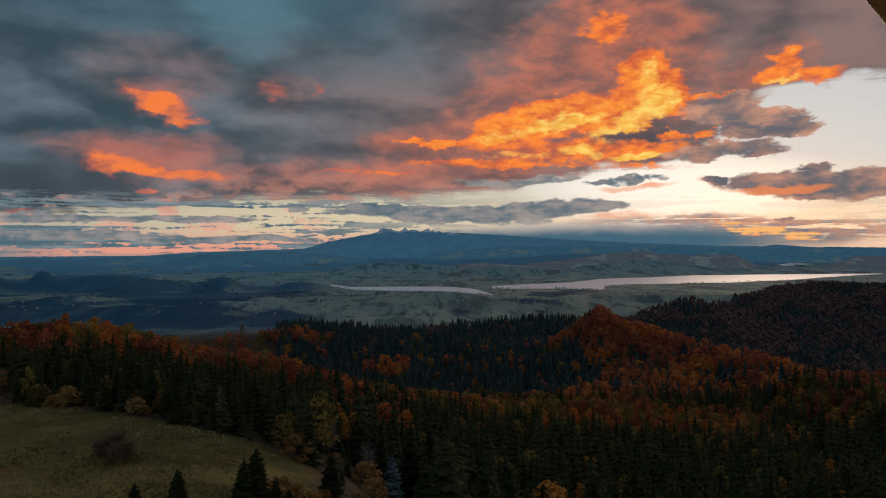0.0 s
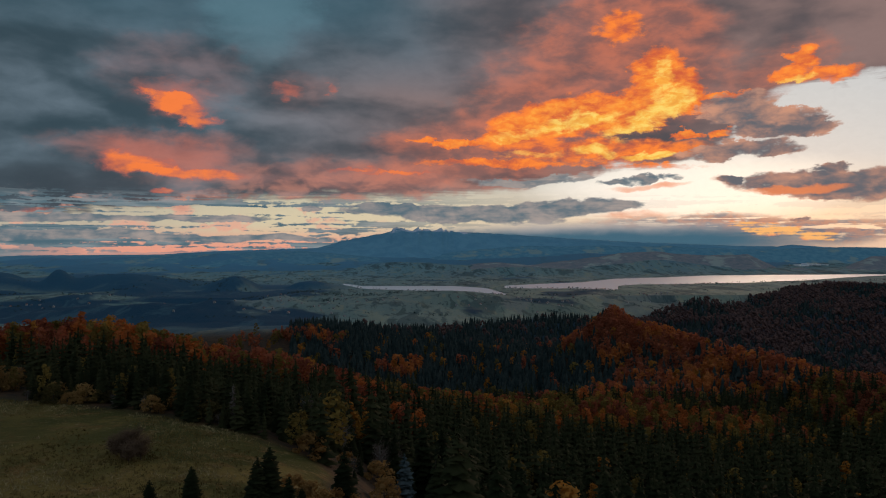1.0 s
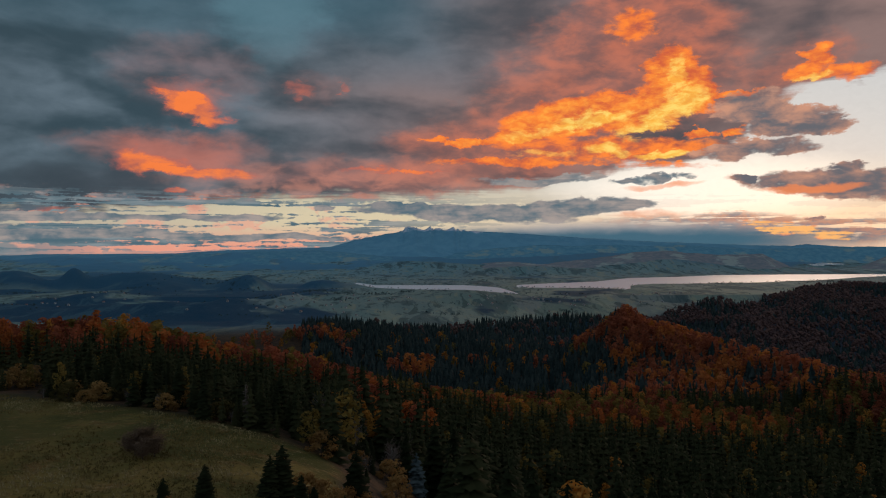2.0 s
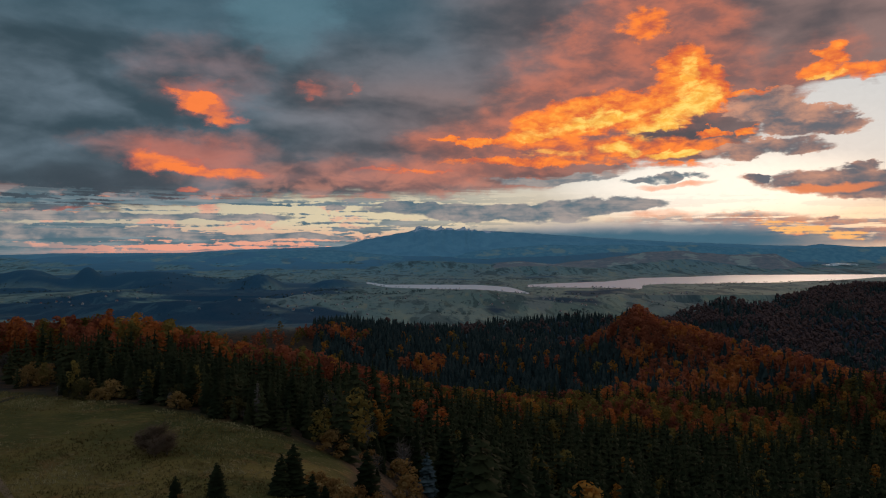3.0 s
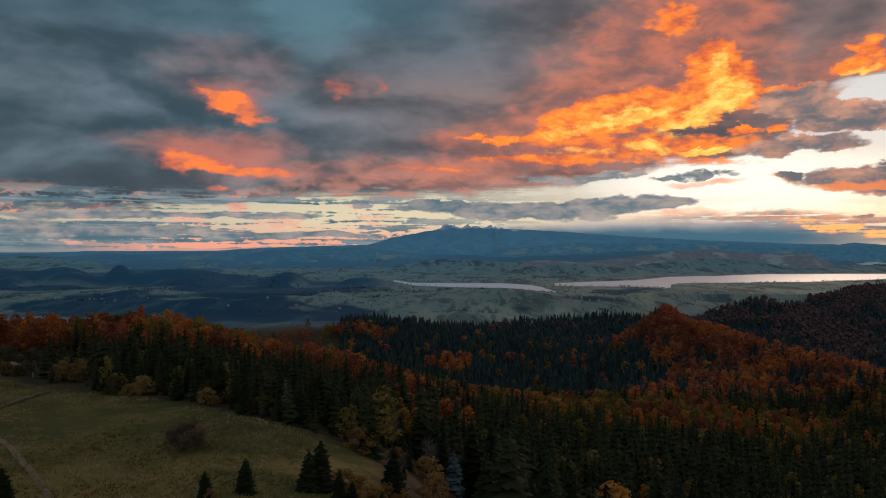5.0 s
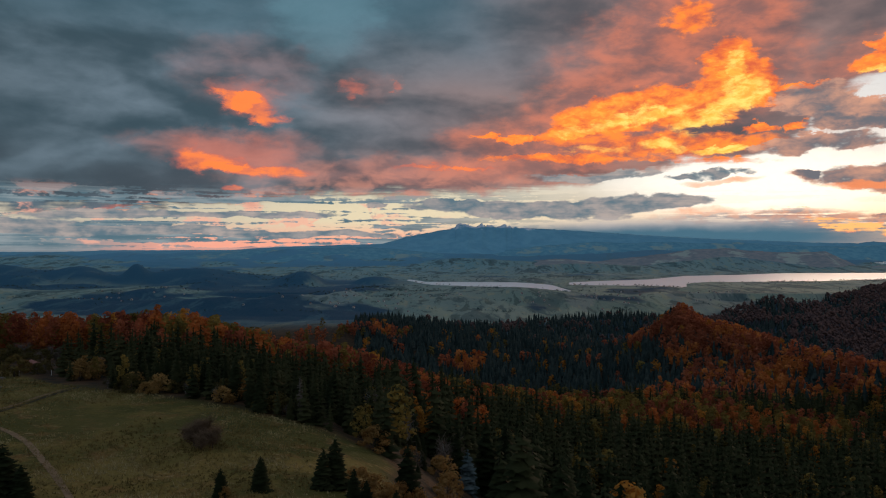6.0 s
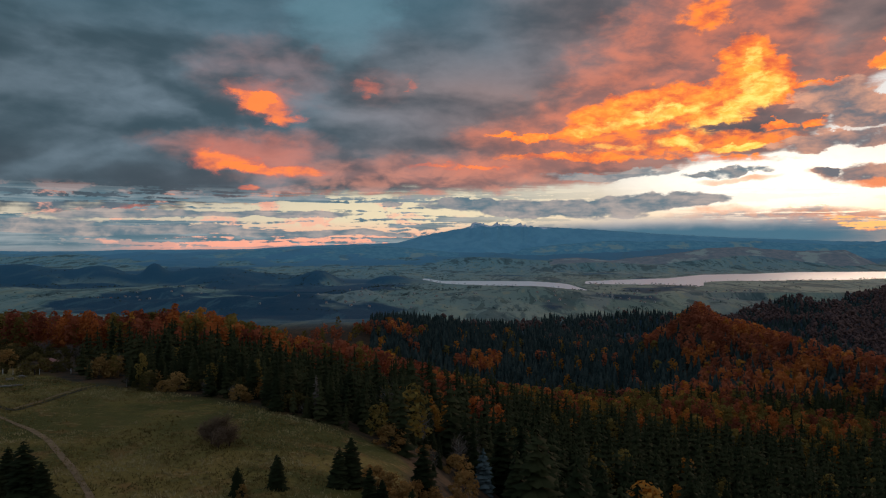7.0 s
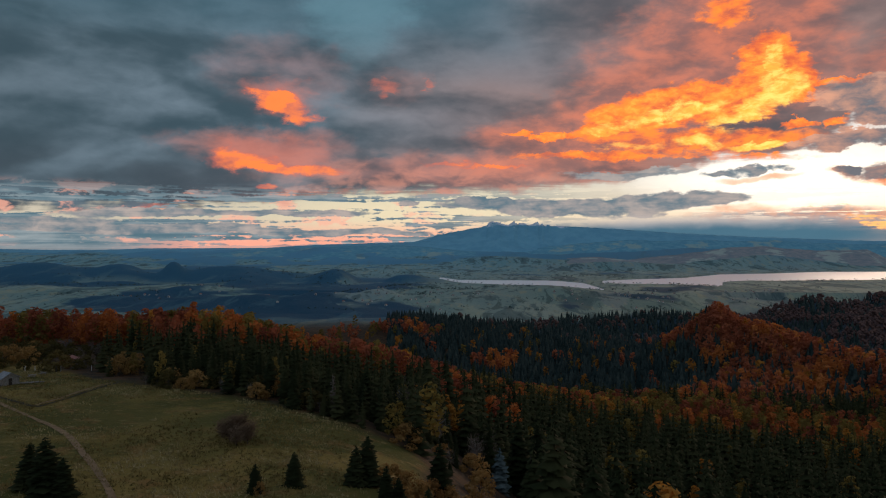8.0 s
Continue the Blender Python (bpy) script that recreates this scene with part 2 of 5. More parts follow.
    sky = g.mix(g.step(under, 0.4, 1.0) * 0.8, sky, lin(240, 138, 84))
    # glowing bars where the sun goes down behind low cloud
    sill = puff(26.07, 1.70, 10.92, 0.84, 0.9, -2, 0.7)
    sky = g.mix(sill * g.step(ribbon + (crisp - 0.5) * 0.4, 0.40, 0.52), sky, g.mix(g.step(crisp, 0.4, 0.6), lin(132, 124, 128), lin(196, 140, 116)))
    # blue-grey weather that hides the far end of the range
    murk = puff(15.5, 0.72, 15.5, 1.35, 0.75, 0, 0.3)
    sky = g.mix(murk, sky, g.mix(g.step(el + (fine - 0.5) * 0.8, 1.0, 2.1), lin(68, 102, 120), lin(172, 166, 164)))
    ember = add_up(puff(26.25, 1.70, 2.52, 0.38, 0.95, -3, 0.6), puff(29.85, 1.11, 3.78, 0.38, 0.95, -4, 0.6), puff(22.78, 2.56, 2.52, 0.21, 0.95, 0, 0.6) * 0.6)
    sky = g.mix(g.step(ember * 0.55 + (0.5 - ribbon) * 2.2 + (crisp - 0.5) * 1.6, 0.38, 0.75) * g.step(ember, 0.05, 0.5), sky, g.mix(g.step(ember, 0.4, 1.0), lin(236, 146, 104), lin(252, 184, 112)))
    sky = g.mix(1.0, sky, g.vec(0.95 + ripple * 0.1, 0.95 + ripple * 0.1, 0.95 + ripple * 0.1), 'MULTIPLY')
    # dim ground light below the horizon
    sky = g.mix(g.step(el, 0.0, -2.0), sky, lin(40, 48, 54))

    back = g.node("ShaderNodeBackground")
    g.put(back.inputs[0], sky)
    back.inputs[1].default_value = 1.0
    g.tree.links.new(back.outputs[0], g.node("ShaderNodeOutputWorld").inputs[0])


make_sky()
sun = new("sun", bpy.data.lights.new("sun", "SUN"))
sun.data.energy, sun.data.angle, sun.data.color = 0.5, radians(12), (1.0, 0.72, 0.5)
sun.matrix_world = look((0, 0, 60), (-100 * math.sin(radians(SUN_AZ)), -100 * math.cos(radians(SUN_AZ)), 60 - 100 * math.tan(radians(SUN_EL + 4))))


# ------------------------------------------------------------------ materials
def material(name, rough=0.85, spec=0.2):
    m = bpy.data.materials.new(name)
    m.use_nodes = True
    g = Graph(m.node_tree)
    b = g.node("ShaderNodeBsdfPrincipled")
    b.inputs["Roughness"].default_value = rough
    b.inputs["Specular IOR Level"].default_value = spec
    g.tree.links.new(b.outputs[0], g.node("ShaderNodeOutputMaterial").inputs[0])
    return m, g, b


def bump(g, b, height, strength, distance):
    n = g.node("ShaderNodeBump")
    n.inputs["Strength"].default_value, n.inputs["Distance"].default_value = strength, distance
    g.put(n.inputs["Height"], height)
    g.tree.links.new(n.outputs[0], b.inputs["Normal"])


def leaf_material(name, dark, mid, light, per_object=False, speckle=0.32, thin=0.0):
    m, g, b = material(name, 0.9, 0.03)
    info = g.node("ShaderNodeNewGeometry")
    island = Val(g, info.outputs["Random Per Island"])
    big = g.noise(info.outputs["Position"], 0.07, 3, 0.6)
    tone = g.step(big, 0.36, 0.64) * (1.04 - speckle) + island * speckle
    if per_object:
        tone = tone * 0.6 + Val(g, g.node("ShaderNodeObjectInfo").outputs["Random"]) * 0.45
    c = g.mix(g.step(tone, 0.0, 0.5), dark, mid)
    c = g.mix(g.step(tone, 0.5, 1.0), c, light)
    g.put(b.inputs["Base Color"], c)
    if thin:
        # thin blades pass part of the light through
        through_leaf, both = g.node("ShaderNodeBsdfTranslucent"), g.node("ShaderNodeMixShader")
        g.put(through_leaf.inputs[0], c)
        both.inputs[0].default_value = thin
        g.tree.links.new(b.outputs[0], both.inputs[1])
        g.tree.links.new(through_leaf.outputs[0], both.inputs[2])
        out = [n for n in g.tree.nodes if n.type == "OUTPUT_MATERIAL"][0]
        g.tree.links.new(both.outputs[0], out.inputs[0])
    return m


def plain_material(name, a, b2, scale=3.0, rough=0.85, bumpy=0.3):
    m, g, b = material(name, rough)
    pos = g.node("ShaderNodeTexCoord").outputs["Object"]
    n1, n2 = g.noise(pos, scale, 5, 0.6), g.noise(pos, scale * 9, 3, 0.6)
    g.put(b.inputs["Base Color"], g.mix(g.step(n1 * 0.7 + n2 * 0.3, 0.35, 0.65), a, b2))
    bump(g, b, n2, bumpy, 0.03)
    return m


def attr(g, name):
    n = g.node("ShaderNodeAttribute", attribute_name=name)
    return Val(g, n.outputs["Fac"])


def ground_material():
    m, g, b = material("ground_cover", 0.9, 0.12)
    pos = g.node("ShaderNodeNewGeometry").outputs["Position"]
    x, y, z = g.split(pos)
    flat = g.vec(x, y, 0.0)
    n_big, n_mid, n_fine = g.noise(flat, 0.03, 4, 0.55), g.noise(flat, 0.16, 5, 0.6), g.noise(flat, 1.4, 5, 0.65)
    # dry autumn grass with green and rusty patches
    grass = g.mix(g.step(n_big, 0.44, 0.58), (0.080, 0.072, 0.014, 1), (0.21, 0.142, 0.036, 1))
    grass = g.mix(g.step(n_mid, 0.5, 0.68) * 0.7, grass, (0.22, 0.108, 0.035, 1))
    grass = g.mix(g.step(n_fine, 0.56, 0.72) * 0.6, grass, (0.34, 0.25, 0.12, 1))
    grass = g.mix(g.step(n_fine, 0.46, 0.32) * 0.5, grass, (0.05, 0.042, 0.014, 1))
    n_tuft = g.noise(g.vec(x * 0.5, y * 0.9, 3.0), 1.0, 5, 0.7, 0.5)
    grass = g.mix(g.step(n_tuft, 0.55, 0.68) * g.step(n_mid, 0.40, 0.58) * 0.7, grass, (0.36, 0.27, 0.14, 1))
    grass = g.mix(g.step(n_tuft, 0.46, 0.34) * 0.6, grass, (0.05, 0.05, 0.016, 1))
    grass = g.mix(g.step(g.noise(flat, 0.018, 3, 0.5, 0.5), 0.50, 0.62) * 0.6, grass, (0.11, 0.092, 0.023, 1))
    litter = g.mix(g.step(n_mid, 0.4, 0.62), (0.035, 0.025, 0.016, 1), (0.085, 0.045, 0.022, 1))
    # valley: strip fields, pastures and copses
    strips = g.voronoi(g.vec(x * 0.008 + n_big * 0.4, y * 0.0022, 0.0), 1.0)
    s1, s2, s3 = g.split(strips)
    field = g.mix(s1, (0.15, 0.16, 0.085, 1), (0.34, 0.305, 0.175, 1))
    field = g.mix(g.step(s2, 0.72, 0.85), field, (0.25, 0.21, 0.14, 1))
    field = g.mix(g.step(n_mid, 0.58, 0.66) * 0.7, field, (0.03, 0.045, 0.035, 1))
    trees = g.mix(g.step(n_mid, 0.35, 0.65), (0.016, 0.032, 0.036, 1), (0.04, 0.055, 0.055, 1))
    rusty = g.mix(g.step(n_mid, 0.35, 0.65), (0.05, 0.032, 0.026, 1), (0.11, 0.062, 0.042, 1))
    c = g.mix(attr(g, "meadow"), litter, grass)
    near_c = c
    c = g.mix(attr(g, "valley"), c, field)
    c = g.mix(attr(g, "woods"), c, g.mix(attr(g, "rust"), trees, rusty))
    # blue distance haze put into the colours of far woods and pastures
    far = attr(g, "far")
    haze_tint = g.mix(attr(g, "woods"), (0.16, 0.34, 0.385, 1), g.mix(far, (0.008, 0.095, 0.185, 1), (0.13, 0.33, 0.46, 1)))
    # this painted haze is weaker towards the east
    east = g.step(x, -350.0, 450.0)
    c = g.mix(0.46 - east * 0.22 + far * 0.48, c, haze_tint)
    # hedges, copses and pale mown strips of the valley
    patch = g.noise(g.vec(x * 0.011, y * 0.0032, 5.0), 1.0, 6, 0.68, 0.6)
    open_land = 1.0 - attr(g, "woods")
    small = g.noise(g.vec(x * 0.034, y * 0.0105, 8.0), 1.0, 5, 0.65, 0.8)
    c = g.mix(g.step(small, 0.54, 0.60) * open_land * 0.6, c, (0.035, 0.06, 0.055, 1))
    c = g.mix(g.step(small, 0.43, 0.37) * open_land * 0.45, c, (0.36, 0.31, 0.18, 1))
    c = g.mix(g.step(patch, 0.53, 0.58) * open_land * 0.65, c, (0.045, 0.085, 0.09, 1))
    c = g.mix(g.step(patch, 0.44, 0.36) * open_land * 0.45, c, (0.32, 0.34, 0.23, 1))
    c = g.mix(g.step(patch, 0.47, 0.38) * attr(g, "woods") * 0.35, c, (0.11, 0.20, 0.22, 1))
    c = g.mix(g.step(y, 1050.0, 1250.0), near_c, c)
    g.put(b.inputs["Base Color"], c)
    bump(g, b, n_fine * 0.6 + n_mid, 0.7, 0.5)
    return m


M_GROUND = ground_material()
M_SPRUCE = leaf_material("spruce_needles", (0.007, 0.010, 0.004, 1), (0.019, 0.024, 0.010, 1), (0.042, 0.043, 0.018, 1), True)
M_RUST = leaf_material("rust_leaves", (0.16, 0.048, 0.030, 1), (0.34, 0.104, 0.053, 1), (0.50, 0.175, 0.078, 1), True, thin=0.4)
# rust and spruce again for far woods, colours dulled to paint distance haze
M_FAR_RUST = leaf_material("hazed_rust_leaves", (0.085, 0.056, 0.054, 1), (0.112, 0.067, 0.060, 1), (0.14, 0.080, 0.066, 1), speckle=0.05)
M_FAR_SPRUCE = leaf_material("hazed_spruce_needles", (0.014, 0.024, 0.023, 1), (0.027, 0.041, 0.038, 1), (0.044, 0.057, 0.05, 1), speckle=0.12)
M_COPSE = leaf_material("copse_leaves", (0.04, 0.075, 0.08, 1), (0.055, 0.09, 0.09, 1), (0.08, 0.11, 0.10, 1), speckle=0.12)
M_SHRUB = leaf_material("tawny_leaves", (0.14, 0.075, 0.03, 1), (0.26, 0.145, 0.05, 1), (0.40, 0.24, 0.085, 1), True, thin=0.4)
M_ORANGE = leaf_material("orange_leaves", (0.28, 0.085, 0.028, 1), (0.46, 0.145, 0.042, 1), (0.55, 0.21, 0.06, 1), True, thin=0.4)
M_OLIVE = leaf_material("olive_leaves", (0.085, 0.066, 0.02, 1), (0.165, 0.12, 0.034, 1), (0.29, 0.205, 0.055, 1), True, thin=0.4)
M_YELLOW = leaf_material("yellow_leaves", (0.26, 0.105, 0.02, 1), (0.42, 0.18, 0.034, 1), (0.50, 0.25, 0.055, 1), True, thin=0.4)
M_GREY = leaf_material("grey_twigs", (0.06, 0.047, 0.040, 1), (0.11, 0.088, 0.072, 1), (0.17, 0.14, 0.12, 1), True)
M_SCRUB = leaf_material("scrub_leaves", (0.040, 0.036, 0.014, 1), (0.08, 0.066, 0.024, 1), (0.15, 0.11, 0.038, 1), True, thin=0.3)
M_TWIG = leaf_material("reddish_twigs", (0.10, 0.065, 0.042, 1), (0.16, 0.105, 0.068, 1), (0.23, 0.155, 0.10, 1), True)
M_BLUE = leaf_material("silver_needles", (0.06, 0.085, 0.085, 1), (0.11, 0.14, 0.14, 1), (0.17, 0.20, 0.20, 1), True)
M_BARK = plain_material("dark_bark", (0.035, 0.026, 0.02, 1), (0.09, 0.07, 0.055, 1), 2.0)
M_BIRCH = plain_material("pale_bark", (0.12, 0.115, 0.10, 1), (0.28, 0.27, 0.25, 1), 1.2)
M_TIMBER = plain_material("orange_timber", (0.34, 0.14, 0.04, 1), (0.50, 0.24, 0.08, 1), 4.0, 0.5)
M_TIMBER_DARK = plain_material("dark_timber", (0.02, 0.014, 0.01, 1), (0.05, 0.035, 0.025, 1), 4.0, 0.6)


# ------------------------------------------------------------------ terrain
def hashed(i, j, seed):
    h = (i * 374761393 + j * 668265263 + seed * 974634777) & 0xFFFFFFFF
    h = ((h ^ (h >> 13)) * 1274126177) & 0xFFFFFFFF
    return ((h ^ (h >> 16)) & 0xFFFF) / 65535.0


def value_noise(x, y, seed=0):
    xi, yi = np.floor(x).astype(np.int64), np.floor(y).astype(np.int64)
    fx, fy = x - xi, y - yi
    fx, fy = fx * fx * (3 - 2 * fx), fy * fy * (3 - 2 * fy)
    a, b = hashed(xi, yi, seed), hashed(xi + 1, yi, seed)
    c, d = hashed(xi, yi + 1, seed), hashed(xi + 1, yi + 1, seed)
    return (a * (1 - fx) + b * fx) * (1 - fy) + (c * (1 - fx) + d * fx) * fy - 0.5


def fbm(x, y, scale, octaves=4, seed=0):
    out, amp = 0.0, 1.0
    for k in range(octaves):
        out = out + amp * value_noise(x / scale + 17.3 * k, y / scale - 9.1 * k, seed + k)
        scale, amp = scale / 2.03, amp * 0.5
    return out


def smooth(x, a, b):
    t = np.clip((x - a) / (b - a), 0, 1)
    return t * t * (3 - 2 * t)


COLS = np.array([-42.0, -33, -24, -15, -6, 3, 12, 21, 30, 39])
LEVELS = []


def level(depth, *heights):
    """Ground heights over the columns of bearings at one depth."""
    LEVELS.append((math.log(depth), heights))


level(3, 8, 8, 8, 8, 8, 8, 8, 8, 8, 8)
level(35, 6, 6, 6, 6, 5, 4, 3, 2, 2, 2)
level(70, 1, 1, 1, 1, 1, -3, -10, -12, -12, -12)
level(110, 1, 1, 0, 0, -3, -16, -27, -28, -28, -28)
level(150, 1, 1, 0, 0, -6, -28, -38, -39, -39, -40)
level(190, 1, 1, 0, -1, -12, -38, -48, -49, -50, -52)
level(240, -2, -2, -6, -10, -22, -45, -56, -58, -60, -62)
level(300, -8, -8, -13, -19, -29, -51, -64, -67, -70, -73)
level(350, -12, -12, -16, -24, -34, -55, -69, -73, -77, -82)
level(420, -24, -22, -24, -33, -45, -60, -73, -79, -85, -93)
level(500, -42, -38, -40, -50, -70, -76, -76, -82, -89, -101)
level(620, -75, -74, -76, -88, -100, -115, -98, -84, -97, -128)
level(750, -95, -95, -95, -105, -112, -130, -116, -86, -128, -152)
level(900, -98, -98, -98, -98, -95, -130, -106, -88, -155, -168)
level(1100, -98, -98, -95, -88, -79, -115, -134, -132, -168, -172)
level(1300, -98, -98, -96, -95, -92, -110, -132, -152, -168, -168)
level(1420, -96, -96, -95, -94, -93, -106, -124, -148, -158, -158)
level(1600, -90, -90, -90, -90, -90, -95, -110, -132, -138, -135)
level(1900, -86, -86, -86, -86, -86, -86, -90, -102, -108, -104)
level(2200, -82, -82, -82, -83, -84, -84, -83, -88, -95, -92)
level(2600, -64, -64, -66, -76, -83, -83, -83, -83, -83, -83)
level(3400, -60, -60, -62, -68, -76, -82, -83, -83, -83, -83)
level(3650, -48, -48, -52, -60, -66, -74, -76, -78, -78, -78)
level(4000, -24, -24, -22, -26, -40, -45, -50, -58, -60, -60)
level(4400, -18, -18, -14, -8, -4, -5, -10, -20, -28, -32)
level(4760, -20, -20, -16, -10, 0, 5, 0, -5, -12, -18)

# a fine, smoothed table of the levels above
GA, GD = np.linspace(-42, 39, 325), np.linspace(LEVELS[0][0], LEVELS[-1][0], 500)


def fine_table():
    raw = np.array([np.interp(GA, COLS, h) for _, h in LEVELS])
    d = np.array([k for k, _ in LEVELS])
    out = np.array([np.interp(GD, d, raw[:, j]) for j in range(len(GA))]).T
    for axis, width, times in ((1, 10, 3), (0, 3, 3)):
        kernel = np.ones(2 * width + 1) / (2 * width + 1)
        for _ in range(times):
            pad = [(0, 0), (0, 0)]
            pad[axis] = (width, width)
            padded = np.pad(out, pad, mode="edge")
            out = np.apply_along_axis(lambda v: np.convolve(v, kernel, "valid"), axis, padded)
    return out


TABLE = fine_table()
LAKE_Z = -85.0


def bearing(x, y):
    az = np.degrees(np.arctan2(x, y))
    depth = np.hypot(x, y) * np.cos(np.radians(np.clip(az, -42, 39)))
    return az, depth


def crest(az, *points):
    p = np.array(points).reshape(-1, 2)
    return np.interp(az, p[:, 0], p[:, 1])


def lake_depth(az, d):
    """Above 0 on the lake: how far inside its shore, in metres."""
    near = crest(az, -5.45, 2734, -3.70, 2403, -2.82, 2332, 0.71, 2234, 3.35, 2218, 5.10, 2143, 7.58, 2008, 7.75, 2350,
                 9.43, 2332, 13.66, 2299, 15.72, 2203, 16.05, 2234, 16.29, 2478, 17.74, 2558, 21.65, 2579, 25.35, 2643, 28.84, 2782, 31.09, 3050, 34.58, 3374)
    far = crest(az, -5.45, 2832, -3.48, 2558, 3.35, 2538, 4.66, 2478, 6.19, 2367, 7.58, 2060, 7.75, 2538, 9.43, 2621, 13.66, 2782, 14.90, 2937,
                16.13, 3110, 19.72, 3237, 22.78, 3448, 34.58, 3524)
    wob = 16 * value_noise(az * 1.7, d * 0 + 3.0, 5) + 16 * value_noise(az * 5.1, d * 0 + 8.0, 6)
    ends = 1600 * smooth(az, -4.92, -5.67) + 900 * smooth(az, 34.5, 36.5)
    return np.minimum(d - near - wob, far + wob * 0.6 - d) - ends


def bump_at(az, d, a0, d0, wa, wd, h):
    return h * np.exp(-((az - a0) / wa) ** 2 - ((d - d0) / wd) ** 2)


def ground(x, y):
    az, d = bearing(x, y)
    ca, ld = np.clip(az, -42, 39), np.log(np.clip(d, 3, 4760))
    fa = (ca - GA[0]) / (GA[1] - GA[0])
    fd = (ld - GD[0]) / (GD[1] - GD[0])
    i, j = np.clip(fd.astype(int), 0, len(GD) - 2), np.clip(fa.astype(int), 0, len(GA) - 2)
    u, v = fa - j, fd - i
    h = (TABLE[i, j] * (1 - u) + TABLE[i, j + 1] * u) * (1 - v) + (TABLE[i + 1, j] * (1 - u) + TABLE[i + 1, j + 1] * u) * v
    # the round wooded hill and its shoulders
    h = h + bump_at(az, d, 15.9, 940, 1.9, 130, 42) + bump_at(az, d, 13.6, 900, 2.6, 150, 20) + bump_at(az, d, 9.6, 840, 2.4, 140, 10)
    # its spur running down to the right, and the wooded brow beside the meadow
    spur = crest(az, 15, 940, 18.8, 850, 22.3, 760, 26.6, 640, 30.6, 530, 36, 430, 39, 400)
    h = h + smooth(az, 16, 19) * (24 * np.exp(-((d - spur) / 75) ** 2) - 26 * np.exp(-((d - spur - 230) / 120) ** 2))
    h = h + bump_at(az, d, -22.0, 312, 5.0, 42, 8) + bump_at(az, d, -9.5, 290, 4.0, 40, 4)
    h = h + 27 * smooth(az, 20, 31) * np.exp(-((d - 1980) / 300) ** 2)
    # low hills of the valley
    h = h + bump_at(az, d, -28.44, 2480, 2.0, 160, 48) + bump_at(az, d, -24.81, 2420, 0.8, 90, 50) + bump_at(az, d, -20.81, 2500, 3.0, 160, 38)
    h = h + bump_at(az, d, -12.95, 2380, 1.9, 150, 54) + bump_at(az, d, -7.62, 2420, 2.0, 140, 28) + bump_at(az, d, -34, 2500, 3.0, 160, 36)
    h = h + bump_at(az, d, 3.78, 1850, 2.6, 120, 14) + bump_at(az, d, -24.92, 1950, 3.0, 120, 14) + bump_at(az, d, -18.86, 1800, 3.0, 120, 10)
    # long ridges before the mountains
    h = h + bump_at(az, d, 18.94, 3820, 5.0, 170, 46) + bump_at(az, d, 8.57, 3560, 4.5, 120, 34) + bump_at(az, d, -1.06, 3900, 3.5, 150, 22)
    h = h + bump_at(az, d, -8.06, 4250, 8.0, 200, 30) + bump_at(az, d, -19.25, 4300, 9.0, 200, 16) + bump_at(az, d, 14.49, 4350, 7.0, 200, 34)
    # spurs of the long wooded slope
    for a0, d0, w, up in ((25.0, 1480, 2.2, 22), (29.5, 1560, 2.4, 30), (34.5, 1640, 2.6, 34), (22.0, 1800, 2.5, 12), (31.0, 1850, 4.0, 14)):
        h = h + bump_at(az, d, a0, d0, w, 150, up)
    rough = fbm(x, y, 260.0, 5, 11)
    relief = 0.4 + 15.0 * smooth(d, 1350, 1700) * smooth(d, 2700, 2300) * smooth(az, -3, -9) + 14.0 * smooth(d, 420, 1100) + 6.0 * smooth(d, 1400, 1800) - 13.0 * smooth(d, 2150, 2350) * smooth(az, -9, -4) + 6.0 * smooth(d, 3500, 3900)
    h = h + rough * relief + fbm(x, y, 30.0, 3, 31) * (0.5 + 1.3 * smooth(d, 240, 600))
    wet = lake_depth(az, d)
    shore = smooth(wet, -70, 5)
    near_lake = smooth(d, 1900, 2300) * smooth(d, 3750, 3450)
    h = h * (1 - shore * near_lake) + shore * near_lake * (LAKE_Z + 0.8)
    h = np.where((wet < -3) & (d > 1900) & (d < 3800), np.maximum(h, LAKE_Z + 1.5), h)
    h = h - 5.0 * smooth(wet, 0, 25) * near_lake
    return h


def link_mesh(name, verts, faces, mats, parent=None, label="", smooth_shade=False):
    """faces: an (n, 3) or (n, 4) array."""
    me = bpy.data.meshes.new(name)
    verts, faces = np.asarray(verts, np.float32), np.asarray(faces, np.int32)
    k = faces.shape[1]
    me.vertices.add(len(verts))
    me.vertices.foreach_set("co", verts.ravel())
    me.loops.add(faces.size)
    me.loops.foreach_set("vertex_index", faces.ravel())
    me.polygons.add(len(faces))
    me.polygons.foreach_set("loop_start", np.arange(0, faces.size, k, dtype=np.int32))
    if smooth_shade:
        me.polygons.foreach_set("use_smooth", np.ones(len(faces), bool))
    me.update(calc_edges=True)
    for m in mats if isinstance(mats, (list, tuple)) else [mats]:
        me.materials.append(m)
    ob = new(name, me)
    if parent:
        ob.parent = parent
    if label:
        ob["label"] = label
    return ob


def meadow_mask(x, y):
    az, d = bearing(x, y)
    w = fbm(x, y, 40.0, 3, 51)
    edge = crest(az, -42, 240, -34, 234, -32.4, 216, -30, 194, -26.5, 185, -20.9, 173, -14.9, 165, -10.3, 161, -6.85, 156, -4, 140) + w * 8
    m = smooth(d, edge + 4, edge - 4) * smooth(az + w * 5, -5.2, -7.0)
    return np.maximum(m, smooth(d, 98, 88))


